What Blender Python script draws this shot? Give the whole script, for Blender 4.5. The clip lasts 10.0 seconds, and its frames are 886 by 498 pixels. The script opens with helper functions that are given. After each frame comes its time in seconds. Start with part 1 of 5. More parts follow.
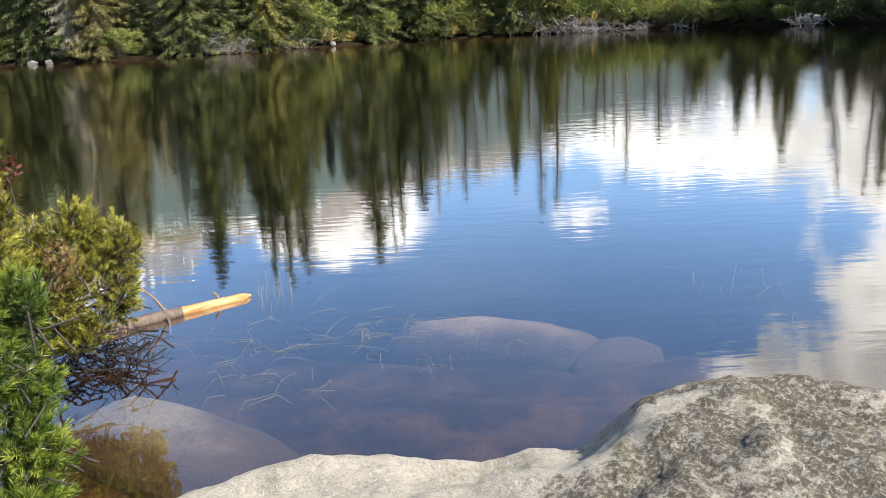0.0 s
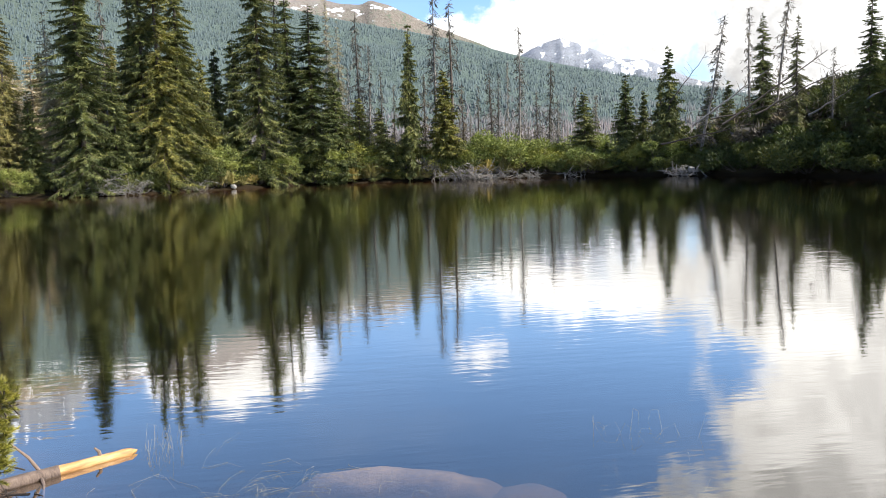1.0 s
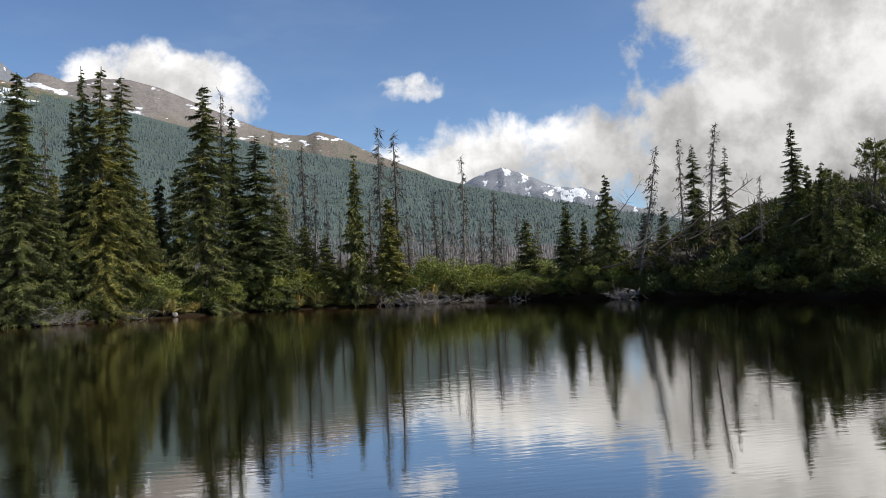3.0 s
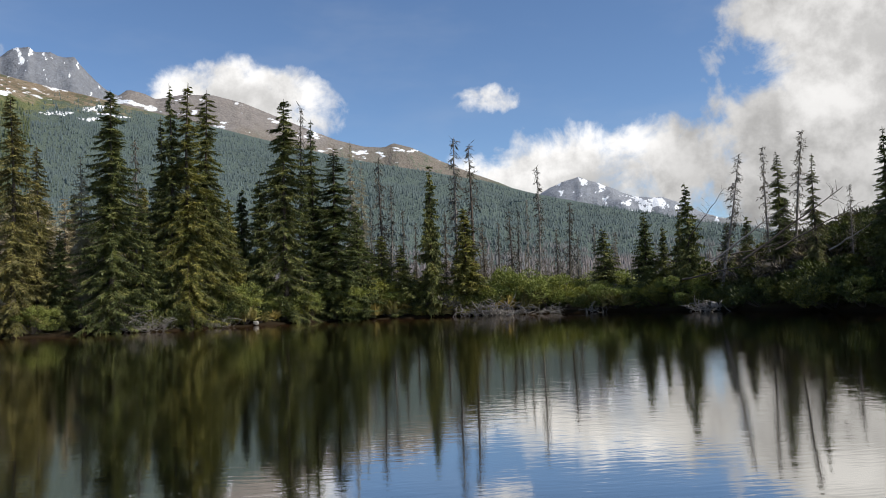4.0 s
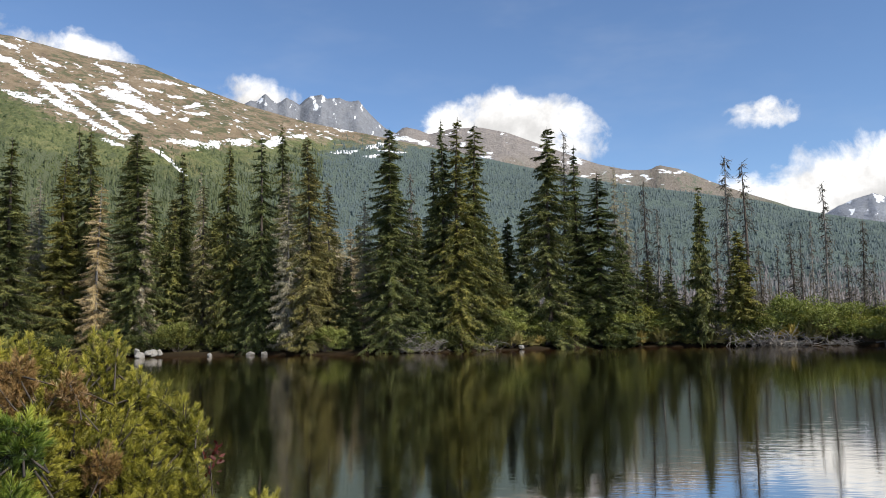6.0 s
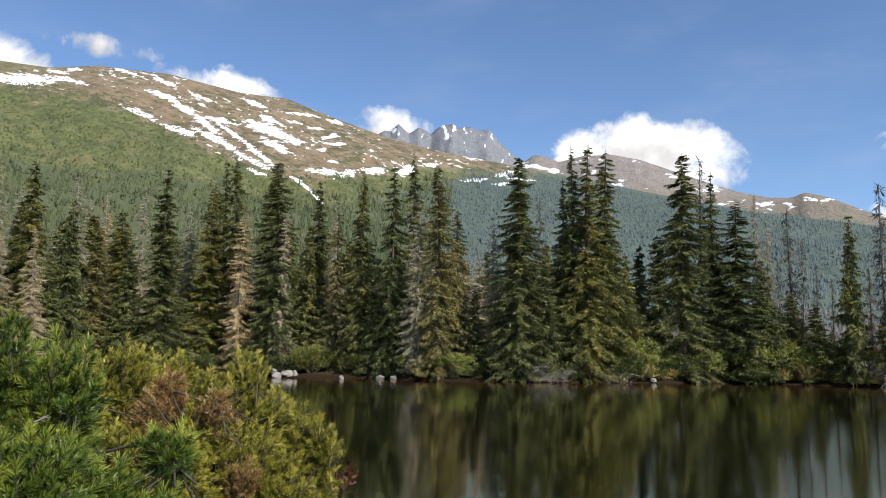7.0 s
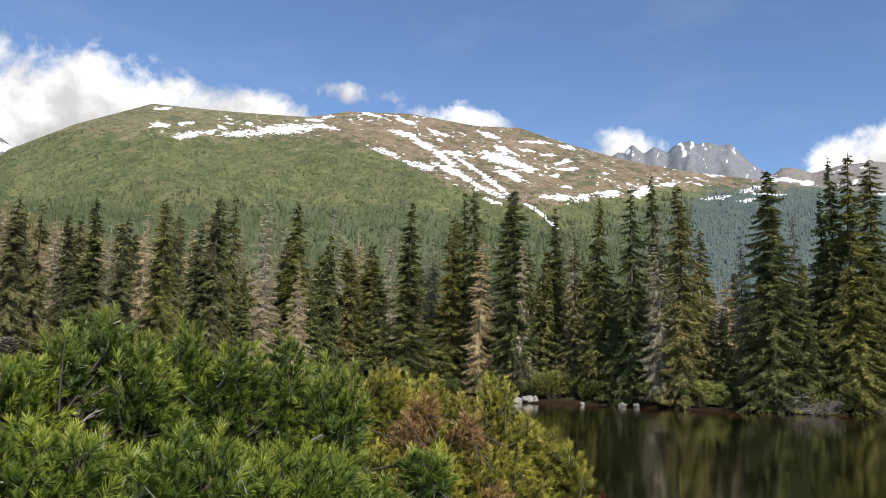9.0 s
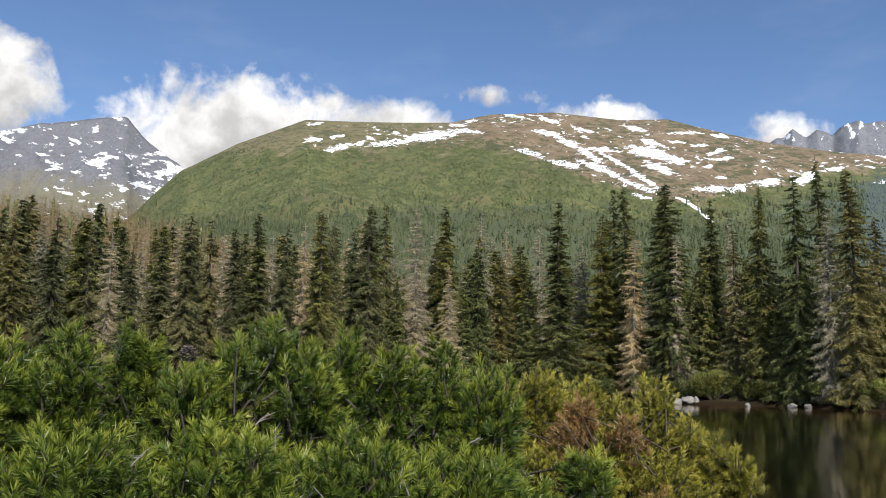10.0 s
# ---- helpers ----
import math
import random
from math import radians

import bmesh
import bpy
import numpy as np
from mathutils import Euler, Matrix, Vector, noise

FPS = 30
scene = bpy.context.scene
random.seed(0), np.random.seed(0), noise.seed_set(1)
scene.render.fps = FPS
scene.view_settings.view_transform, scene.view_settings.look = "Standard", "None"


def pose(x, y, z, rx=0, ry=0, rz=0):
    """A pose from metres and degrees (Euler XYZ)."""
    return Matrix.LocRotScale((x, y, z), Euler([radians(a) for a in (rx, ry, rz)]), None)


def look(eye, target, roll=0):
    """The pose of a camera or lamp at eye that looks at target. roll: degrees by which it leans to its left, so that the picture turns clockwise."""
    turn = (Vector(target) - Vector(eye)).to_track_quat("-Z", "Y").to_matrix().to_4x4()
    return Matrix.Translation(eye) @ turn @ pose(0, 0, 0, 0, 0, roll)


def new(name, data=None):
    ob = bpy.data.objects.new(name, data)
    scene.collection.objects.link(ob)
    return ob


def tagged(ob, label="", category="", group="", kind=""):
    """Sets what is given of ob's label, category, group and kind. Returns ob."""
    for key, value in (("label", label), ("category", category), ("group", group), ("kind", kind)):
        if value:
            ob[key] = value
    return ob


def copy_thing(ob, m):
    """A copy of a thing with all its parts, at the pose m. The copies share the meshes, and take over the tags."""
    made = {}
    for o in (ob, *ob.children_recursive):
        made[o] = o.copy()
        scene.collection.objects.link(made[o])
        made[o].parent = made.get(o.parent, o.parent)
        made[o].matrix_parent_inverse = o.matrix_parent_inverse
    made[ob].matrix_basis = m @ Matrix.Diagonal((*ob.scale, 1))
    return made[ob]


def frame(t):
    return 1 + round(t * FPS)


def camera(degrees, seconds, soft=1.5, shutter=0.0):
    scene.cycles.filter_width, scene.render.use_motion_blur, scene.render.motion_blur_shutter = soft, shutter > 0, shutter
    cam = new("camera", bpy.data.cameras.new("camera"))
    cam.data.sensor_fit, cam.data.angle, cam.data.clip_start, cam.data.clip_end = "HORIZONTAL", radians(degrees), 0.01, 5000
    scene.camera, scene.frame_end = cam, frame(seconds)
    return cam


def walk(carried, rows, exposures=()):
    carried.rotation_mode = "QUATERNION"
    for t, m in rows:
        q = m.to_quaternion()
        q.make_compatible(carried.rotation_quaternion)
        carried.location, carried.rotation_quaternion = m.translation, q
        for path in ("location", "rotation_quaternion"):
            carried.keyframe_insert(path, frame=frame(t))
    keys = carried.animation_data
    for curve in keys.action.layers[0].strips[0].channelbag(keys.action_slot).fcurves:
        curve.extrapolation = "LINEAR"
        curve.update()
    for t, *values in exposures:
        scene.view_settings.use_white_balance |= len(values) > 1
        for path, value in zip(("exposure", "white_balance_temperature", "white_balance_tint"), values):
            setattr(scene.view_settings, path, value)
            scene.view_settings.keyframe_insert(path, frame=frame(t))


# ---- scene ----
cam = camera(58.06, 10.0, soft=0.95)

# Seconds, shift to the left, height, tilt, lean, turn.
PATH = [
    (0.0, 0.00, 1.71, 73.86, 2.67, -0.77),
    (0.5, 0.00, 1.725, 80.01, 1.89, -3.73),
    (1.0, 0.00, 1.74, 83.67, 1.70, -7.79),
    (1.5, 0.00, 1.75, 86.61, 2.00, -9.21),
    (2.0, 0.00, 1.75, 89.23, 2.24, -10.39),
    (3.3, 0.00, 1.75, 92.83, 2.23, -11.71),
    (3.5, 0.00, 1.75, 92.95, 2.10, -10.89),
    (4.0, 0.00, 1.75, 93.44, 1.89, -6.27),
    (4.5, 0.00, 1.75, 94.15, 1.38, -0.81),
    (5.0, 0.00, 1.75, 94.68, 1.20, 3.42),
    (5.5, 0.00, 1.75, 95.29, 1.23, 7.25),
    (6.0, 0.005, 1.75, 95.70, 0.80, 12.47),
    (6.2, 0.01, 1.75, 95.90, 0.49, 14.58),
    (7.3, 0.03, 1.75, 98.30, -0.98, 23.99),
    (7.5, 0.035, 1.75, 98.52, -0.71, 25.73),
    (8.0, 0.05, 1.75, 99.04, -1.18, 29.62),
    (8.5, 0.06, 1.75, 99.19, -1.54, 34.16),
    (9.0, 0.07, 1.75, 99.09, -1.71, 38.39),
    (9.5, 0.075, 1.755, 99.01, -0.92, 44.00),
    (10.0, 0.08, 1.755, 98.91, -1.21, 49.18),
]
EXPOSURE = [(0.0, 1.1), (0.5, 1.1), (1.0, 1.05), (1.5, 0.75), (2.0, 0.4), (3.3, 0.05), (4.0, 0.05), (5.0, 0.22), (6.0, 0.32), (7.5, 0.42), (9.0, 0.37), (10.0, 0.25)]
walk(cam, [(t, pose(-left, 0, z, tilt, lean, turn)) for t, left, z, tilt, lean, turn in PATH], EXPOSURE)

# ---- light ----
SUN_AZ, SUN_EL = 115.0, 43.0     # degrees clockwise from +y, degrees up


def polar(az, d, z=0.0):
    """The place at azimuth az (degrees clockwise from +y) and distance d from the standing point."""
    return Vector((d * math.sin(radians(az)), d * math.cos(radians(az)), z))


class Nodes:
    """A short way to write node trees."""

    def __init__(self, tree):
        self.tree = tree
        tree.nodes.clear()

    def add(self, kind, inputs=(), operation="", use_clamp=False, data_type="", blend_type="", interpolation_type=""):
        n = self.tree.nodes.new(kind)
        if operation:
            n.operation = operation
        if use_clamp:
            n.use_clamp = True
        if data_type:
            n.data_type = data_type
        if blend_type:
            n.blend_type = blend_type
        if interpolation_type:
            n.interpolation_type = interpolation_type
        for k, v in dict(inputs).items():
            if isinstance(v, bpy.types.NodeSocket):
                self.tree.links.new(v, n.inputs[k])
            else:
                n.inputs[k].default_value = v
        return n

    def m(self, op, a, b=0.0, c=0.0, clamp=False):
        return self.add("ShaderNodeMath", {0: a, 1: b, 2: c}, operation=op, use_clamp=clamp).outputs[0]

    def ramp(self, fac, stops, ease=False):
        n = self.add("ShaderNodeValToRGB", {0: fac})
        if ease:
            n.color_ramp.interpolation = "EASE"
        el = n.color_ramp.elements
        while len(el) < len(stops):
            el.new(0.5)
        for e, (p, c) in zip(el, stops):
            e.position = p
            e.color = (*c, 1) if len(c) == 3 else c
        return n.outputs[0]

    def grey(self, fac, lo, hi):
        """0 below lo, 1 above hi, smooth between."""
        return self.add("ShaderNodeMapRange", {0: fac, 1: lo, 2: hi, 3: 0.0, 4: 1.0}, interpolation_type="SMOOTHSTEP").outputs[0]

    def noise(self, scale, detail=4.0, rough=0.55, vector=None, distortion=0.0):
        ins = {"Scale": scale, "Detail": detail, "Roughness": rough, "Distortion": distortion}
        if vector is not None:
            ins["Vector"] = vector
        return self.add("ShaderNodeTexNoise", ins).outputs[0]

    def mix(self, fac, a, b, blend="MIX"):
        n = self.add("ShaderNodeMix", data_type="RGBA", blend_type=blend)
        for k, v in ((0, fac), (6, a), (7, b)):
            if isinstance(v, bpy.types.NodeSocket):
                self.tree.links.new(v, n.inputs[k])
            else:
                n.inputs[k].default_value = (*v, 1) if k and len(v) == 3 else v
        return n.outputs[2]

    def stretch(self, vector, scale, rot=(0, 0, 0)):
        return self.add("ShaderNodeMapping", {"Vector": vector, "Scale": scale, "Rotation": rot}).outputs[0]


def make_world():
    world = bpy.data.worlds.new("sky")
    scene.world = world
    world.use_nodes = True
    n = Nodes(world.node_tree)
    sky = n.add("ShaderNodeTexSky")
    sky.sky_type, sky.sun_disc = "NISHITA", False
    sky.sun_elevation, sky.sun_rotation = radians(SUN_EL), radians(SUN_AZ)
    sky.altitude, sky.air_density, sky.dust_density, sky.ozone_density = 1450.0, 1.0, 0.15, 2.0
    way = n.add("ShaderNodeTexCoord").outputs["Generated"]
    xyz = n.add("ShaderNodeSeparateXYZ", {0: way})
    az = n.m("MULTIPLY", n.m("ARCTAN2", xyz.outputs[0], xyz.outputs[1]), 57.2958)
    el = n.m("MULTIPLY", n.m("ARCSINE", xyz.outputs[2]), 57.2958)
    # Clouds: azimuth, elevation, half width, half height, edge.
    clouds = [(-8.0, 13.6, 6.6, 3.4, 1.6), (15.0, 8.4, 9.6, 3.6, 1.5), (9.8, 13.9, 2.5, 1.1, 1.0), (36.0, 8.0, 12.0, 9.0, 3.0), (24.0, 8.0, 4.0, 3.6, 1.6),
              (45.5, 18.0, 19.0, 21.0, 3.2), (28.0, 24.5, 8.5, 4.5, 1.4), (-64.0, 15.5, 9.5, 5.0, 1.8), (-54.0, 16.5, 9.0, 2.8, 1.6), (-45.5, 19.7, 3.4, 0.8, 0.7), (-82.0, 16.8, 6.6, 4.4, 1.5),
              (-39.5, 17.6, 5.0, 1.9, 0.9), (-26.0, 16.0, 3.0, 1.4, 0.8), (80.0, 24.0, 26.0, 18.0, 1.4),
              (130.0, 25.0, 20.0, 10.0, 1.2), (175.0, 22.0, 24.0, 9.0, 1.2), (-140.0, 20.0, 30.0, 8.0, 1.2)]
    body, heap = None, None
    for a, e, w, h, edge in clouds:
        da = n.m("DIVIDE", n.m("SUBTRACT", az, a), w)
        de = n.m("DIVIDE", n.m("SUBTRACT", el, e), h)
        m = n.m("SUBTRACT", 1.0, n.m("ADD", n.m("MULTIPLY", da, da), n.m("MULTIPLY", de, de)))
        m = n.m("MULTIPLY", n.m("MAXIMUM", m, -14.0), edge)
        body = m if body is None else n.m("MAXIMUM", body, m)
        if w > 3:
            lift = n.m("MULTIPLY", n.grey(m, -0.4, 1.0), n.m("MINIMUM", n.m("MAXIMUM", de, -1.0), 1.0))
            heap = lift if heap is None else n.m("ADD", heap, lift)
    puff = n.noise(15.0, 8.0, 0.58, way, 0.4)
    wisp = n.noise(46.0, 5.0, 0.6, way)
    shape = n.m("ADD", body, n.m("MULTIPLY", n.m("SUBTRACT", puff, 0.52), 4.6))
    shape = n.m("ADD", shape, n.m("MULTIPLY", n.m("SUBTRACT", wisp, 0.5), 1.3))
    cover = n.m("POWER", n.grey(shape, -0.15, 1.15), 0.75)
    veil = n.grey(n.noise(5.0, 4.0, 0.6, n.stretch(way, (1, 1, 3.0))), 0.45, 0.85)
    inner = n.noise(11.0, 6.0, 0.6, n.add("ShaderNodeVectorMath", {0: way, 1: (0.02, 0.02, -0.03)}, operation="ADD").outputs[0])
    light = n.m("ADD", n.m("MULTIPLY", n.grey(inner, 0.34, 0.64), 0.42), 0.52)
    light = n.m("ADD", light, n.m("MULTIPLY", n.m("MAXIMUM", n.m("MINIMUM", heap, 1.0), -1.0), 0.14))
    dim = n.m("SUBTRACT", 1.0, n.m("MULTIPLY", n.m("MULTIPLY", n.grey(az, 19.5, 24.0), n.m("SUBTRACT", 1.0, n.m("MULTIPLY", n.m("MULTIPLY", n.grey(az, 26.5, 32.0), 0.5), n.grey(el, 3.0, 12.0)))), 0.36))
    dim = n.m("SUBTRACT", dim, n.m("MULTIPLY", n.grey(az, -38.0, -50.0), 0.14))
    light = n.m("MULTIPLY", n.m("MULTIPLY", light, dim), 11.2)
    white = n.add("ShaderNodeCombineColor", {0: light, 1: n.m("MULTIPLY", light, 0.985), 2: n.m("MULTIPLY", light, 0.97)}).outputs[0]
    blue = n.mix(1.0, sky.outputs[0], (1.0, 1.1, 1.22), "MULTIPLY")
    base = n.mix(n.m("MULTIPLY", veil, 0.10), blue, (6.0, 6.2, 6.6))
    full = n.mix(cover, base, white)
    bg = n.add("ShaderNodeBackground", {"Color": full, "Strength": 0.1})
    n.add("ShaderNodeOutputWorld", {"Surface": bg.outputs[0]})


make_world()
sun_data = bpy.data.lights.new("sun", "SUN")
sun_data.energy, sun_data.angle, sun_data.color = 4.4, radians(0.6), (1.0, 0.94, 0.84)
sun = new("sun", sun_data)
sun.matrix_world = look(polar(SUN_AZ, 50, 50 * math.tan(radians(SUN_EL))), (0, 0, 0))


# ---- materials ----
def material(name):
    mat = bpy.data.materials.new(name)
    mat.use_nodes = True
    return mat, Nodes(mat.node_tree)


def finish(n, colour, rough=0.8, height=None, strength=0.3, distance=0.02, **extra):
    ins = {"Base Color": colour, "Roughness": rough}
    ins.update({k.replace("_", " "): v for k, v in extra.items()})
    b = n.add("ShaderNodeBsdfPrincipled", ins)
    if height is not None:
        bump = n.add("ShaderNodeBump", {"Height": height, "Strength": strength, "Distance": distance})
        n.tree.links.new(bump.outputs[0], b.inputs["Normal"])
    n.add("ShaderNodeOutputMaterial", {"Surface": b.outputs[0]})


def foliage(name, dark, mid, lit, brown=None, brown_share=0.0, rough=0.55, clump=0.9):
    """Needles or leaves: each island and each plant a little different."""
    mat, n = material(name)
    geo = n.add("ShaderNodeNewGeometry")
    info = n.add("ShaderNodeObjectInfo")
    spots = n.noise(clump, 3.0, 0.6, geo.outputs["Position"])
    f = n.m("ADD", n.m("MULTIPLY", geo.outputs["Random Per Island"], 0.38), n.m("MULTIPLY", n.grey(spots, 0.3, 0.7), 0.62))
    col = n.ramp(f, [(0.0, dark), (0.5, mid), (1.0, lit)])
    tone = n.ramp(info.outputs["Random"], [(0.0, (0.72, 0.8, 0.8)), (0.5, (1, 1, 1)), (1.0, (1.25, 1.12, 0.85))])
    col = n.mix(1.0, col, tone, "MULTIPLY")
    if brown:
        share = n.m("ADD", n.m("MULTIPLY", geo.outputs["Random Per Island"], 0.4), n.m("MULTIPLY", n.noise(clump * 1.7, 2.0, 0.5, geo.outputs["Position"]), 0.6))
        col = n.mix(n.grey(share, 1.0 - brown_share - 0.06, 1.0 - brown_share + 0.06), col, brown)
    b = n.add("ShaderNodeBsdfPrincipled", {"Base Color": col, "Roughness": rough, "Specular IOR Level": 0.3})
    t = n.add("ShaderNodeBsdfTranslucent", {"Color": n.mix(1.0, col, (1.1, 1.25, 0.6), "MULTIPLY")})
    s = n.add("ShaderNodeMixShader", {0: 0.2, 1: b.outputs[0], 2: t.outputs[0]})
    n.add("ShaderNodeOutputMaterial", {"Surface": s.outputs[0]})
    return mat


def needle_material(name, dark, mid, lit):
    """Needles of the near pines; each brush has its own tone, paler towards its tip."""
    mat, n = material(name)
    geo = n.add("ShaderNodeNewGeometry")
    tone = n.add("ShaderNodeAttribute")
    tone.attribute_name = "tone"
    spots = n.grey(n.noise(2.2, 3.0, 0.6, geo.outputs["Position"]), 0.3, 0.7)
    # The tone carries painted light: shaded brush cores, bright tips.
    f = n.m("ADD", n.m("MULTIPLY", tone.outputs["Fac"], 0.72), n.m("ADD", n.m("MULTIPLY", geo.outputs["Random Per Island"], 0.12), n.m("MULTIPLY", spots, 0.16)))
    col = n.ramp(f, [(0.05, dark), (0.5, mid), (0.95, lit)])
    b = n.add("ShaderNodeBsdfPrincipled", {"Base Color": col, "Roughness": 0.4, "Specular IOR Level": 0.5})
    t = n.add("ShaderNodeBsdfTranslucent", {"Color": n.mix(1.0, col, (1.1, 1.2, 0.6), "MULTIPLY")})
    s = n.add("ShaderNodeMixShader", {0: 0.16, 1: b.outputs[0], 2: t.outputs[0]})
    n.add("ShaderNodeOutputMaterial", {"Surface": s.outputs[0]})
    return mat


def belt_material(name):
    """Far conifers: hazed blue-green above, bare grey dead wood along the foot of the slope."""
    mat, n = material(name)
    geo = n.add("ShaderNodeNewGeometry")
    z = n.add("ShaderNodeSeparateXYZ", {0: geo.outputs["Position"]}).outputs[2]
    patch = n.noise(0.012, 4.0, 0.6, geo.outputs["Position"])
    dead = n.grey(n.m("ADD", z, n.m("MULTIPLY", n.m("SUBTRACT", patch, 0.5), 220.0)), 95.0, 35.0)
    # Haze over the living trees is mixed into their base colour.
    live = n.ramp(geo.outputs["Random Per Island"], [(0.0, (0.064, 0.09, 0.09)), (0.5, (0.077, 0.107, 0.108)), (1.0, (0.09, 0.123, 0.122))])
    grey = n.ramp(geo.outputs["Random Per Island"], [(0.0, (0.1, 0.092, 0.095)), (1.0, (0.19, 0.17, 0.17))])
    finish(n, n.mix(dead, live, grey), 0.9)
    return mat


def bark(name, dark, lit, scale=9.0):
    mat, n = material(name)
    co = n.add("ShaderNodeTexCoord").outputs["Object"]
    long = n.stretch(co, (1, 1, 0.22))
    a = n.noise(scale, 6.0, 0.65, long)
    b = n.noise(scale * 6, 4.0, 0.6, long)
    col = n.ramp(n.m("ADD", n.m("MULTIPLY", a, 0.7), n.m("MULTIPLY", b, 0.3)), [(0.3, dark), (0.7, lit)])
    tone = n.ramp(n.add("ShaderNodeObjectInfo").outputs["Random"], [(0.0, (0.75, 0.75, 0.78)), (1.0, (1.2, 1.15, 1.1))])
    finish(n, n.mix(1.0, col, tone, "MULTIPLY"), 0.9, b, 0.6, 0.02)
    return mat


def granite(name, base=(0.44, 0.395, 0.315), under=False):
    mat, n = material(name)
    geo = n.add("ShaderNodeNewGeometry")
    p = geo.outputs["Position"]
    grain = n.noise(160.0, 4.0, 0.7, p)
    speck = n.add("ShaderNodeTexVoronoi", {"Vector": p, "Scale": 210.0}).outputs["Distance"]
    broad = n.noise(2.6, 5.0, 0.6, p)
    patch = n.noise(9.0, 7.0, 0.68, p, 0.3)
    fine = n.noise(38.0, 6.0, 0.7, p)
    lo, hi = tuple(c * 0.62 for c in base), tuple(min(1.0, c * 1.3) for c in base)
    col = n.ramp(n.m("ADD", n.m("MULTIPLY", grain, 0.45), n.m("MULTIPLY", fine, 0.55)), [(0.36, lo), (0.5, base), (0.64, hi)])
    col = n.mix(n.m("MULTIPLY", n.grey(speck, 0.25, 0.05), 0.5), col, (0.08, 0.08, 0.075))
    if not under:
        # Brown-black lichen crusts, thickest on the hump, and loose specks.
        crust = n.add("ShaderNodeAttribute")
        crust.attribute_name = "crust"
        spread = n.m("ADD", n.m("MULTIPLY", n.noise(4.2, 8.0, 0.72, p, 0.5), 0.62), n.m("MULTIPLY", n.noise(17.0, 6.0, 0.7, p), 0.38))
        spread = n.m("ADD", spread, n.m("MULTIPLY", n.m("SUBTRACT", crust.outputs["Fac"], 0.72), 0.2))
        rub = n.grey(n.noise(55.0, 6.0, 0.75, p, 0.6), 0.3, 0.55)
        col = n.mix(n.m("MULTIPLY", n.m("MULTIPLY", n.grey(spread, 0.455, 0.535), 0.94), rub), col, (0.07, 0.056, 0.034))
        pale = n.noise(30.0, 6.0, 0.7, p, 0.4)
        col = n.mix(n.m("MULTIPLY", n.grey(pale, 0.56, 0.62), 0.7), col, (0.43, 0.41, 0.34))
        moss = n.noise(5.0, 6.0, 0.65, n.stretch(p, (1, 1, 1.7), (0.3, 0.2, 0.5)))
        col = n.mix(n.m("MULTIPLY", n.grey(moss, 0.58, 0.7), 0.45), col, (0.16, 0.15, 0.07))
        # Below the waterline the water's dimming is painted into the stone.
        under_water = n.grey(n.add("ShaderNodeSeparateXYZ", {0: p}).outputs[2], 0.015, -0.05)
        col = n.mix(n.m("MULTIPLY", under_water, 0.9), col, (0.06, 0.042, 0.024))
    else:
        depth = n.add("ShaderNodeSeparateXYZ", {0: p}).outputs[2]
        # Light lost in peaty water, painted brown and darker with depth on sunk stone.
        murk = n.m("ADD", n.m("MULTIPLY", depth, -1.0), n.m("MULTIPLY", n.m("SUBTRACT", broad, 0.5), 0.25))
        col = n.mix(n.grey(murk, 0.02, 0.13), col, (0.11, 0.073, 0.041))
        col = n.mix(n.grey(murk, 0.06, 0.22), col, (0.055, 0.034, 0.02))
    h = n.m("ADD", n.m("MULTIPLY", fine, 0.6), n.m("ADD", n.m("MULTIPLY", grain, 0.25), n.m("MULTIPLY", patch, 0.7)))
    finish(n, col, 0.88, h, 1.0, 0.03)
    return mat


def water_material():
    mat, n = material("lake_water")
    p = n.add("ShaderNodeNewGeometry").outputs["Position"]
    a = n.noise(2.2, 3.0, 0.5, n.stretch(p, (0.45, 1.5, 1), (0, 0, 0.25)))
    b = n.noise(7.0, 2.0, 0.5, n.stretch(p, (0.35, 1.5, 1), (0, 0, -0.1)))
    gust = n.grey(n.noise(0.06, 3.0, 0.5, p), 0.35, 0.7)
    h = n.m("ADD", n.m("MULTIPLY", a, n.m("ADD", 0.25, n.m("MULTIPLY", gust, 0.5))), n.m("MULTIPLY", b, n.m("ADD", 0.25, n.m("MULTIPLY", gust, 0.4))))
    bump = n.add("ShaderNodeBump", {"Height": h, "Strength": 1.0, "Distance": 0.0034})
    fr = n.add("ShaderNodeFresnel", {"IOR": 1.34, "Normal": bump.outputs[0]})
    shine = n.m("MINIMUM", n.m("MULTIPLY", n.m("POWER", fr.outputs[0], 0.7), 1.85), 0.74)
    clear = n.add("ShaderNodeBsdfTransparent", {"Color": (0.86, 0.73, 0.56, 1)})
    gloss = n.add("ShaderNodeBsdfGlossy", {"Color": (0.98, 0.96, 0.92, 1), "Roughness": 0.028, "Normal": bump.outputs[0]})
    s = n.add("ShaderNodeMixShader", {0: shine, 1: clear.outputs[0], 2: gloss.outputs[0]})
    n.add("ShaderNodeOutputMaterial", {"Surface": s.outputs[0]})
    return mat


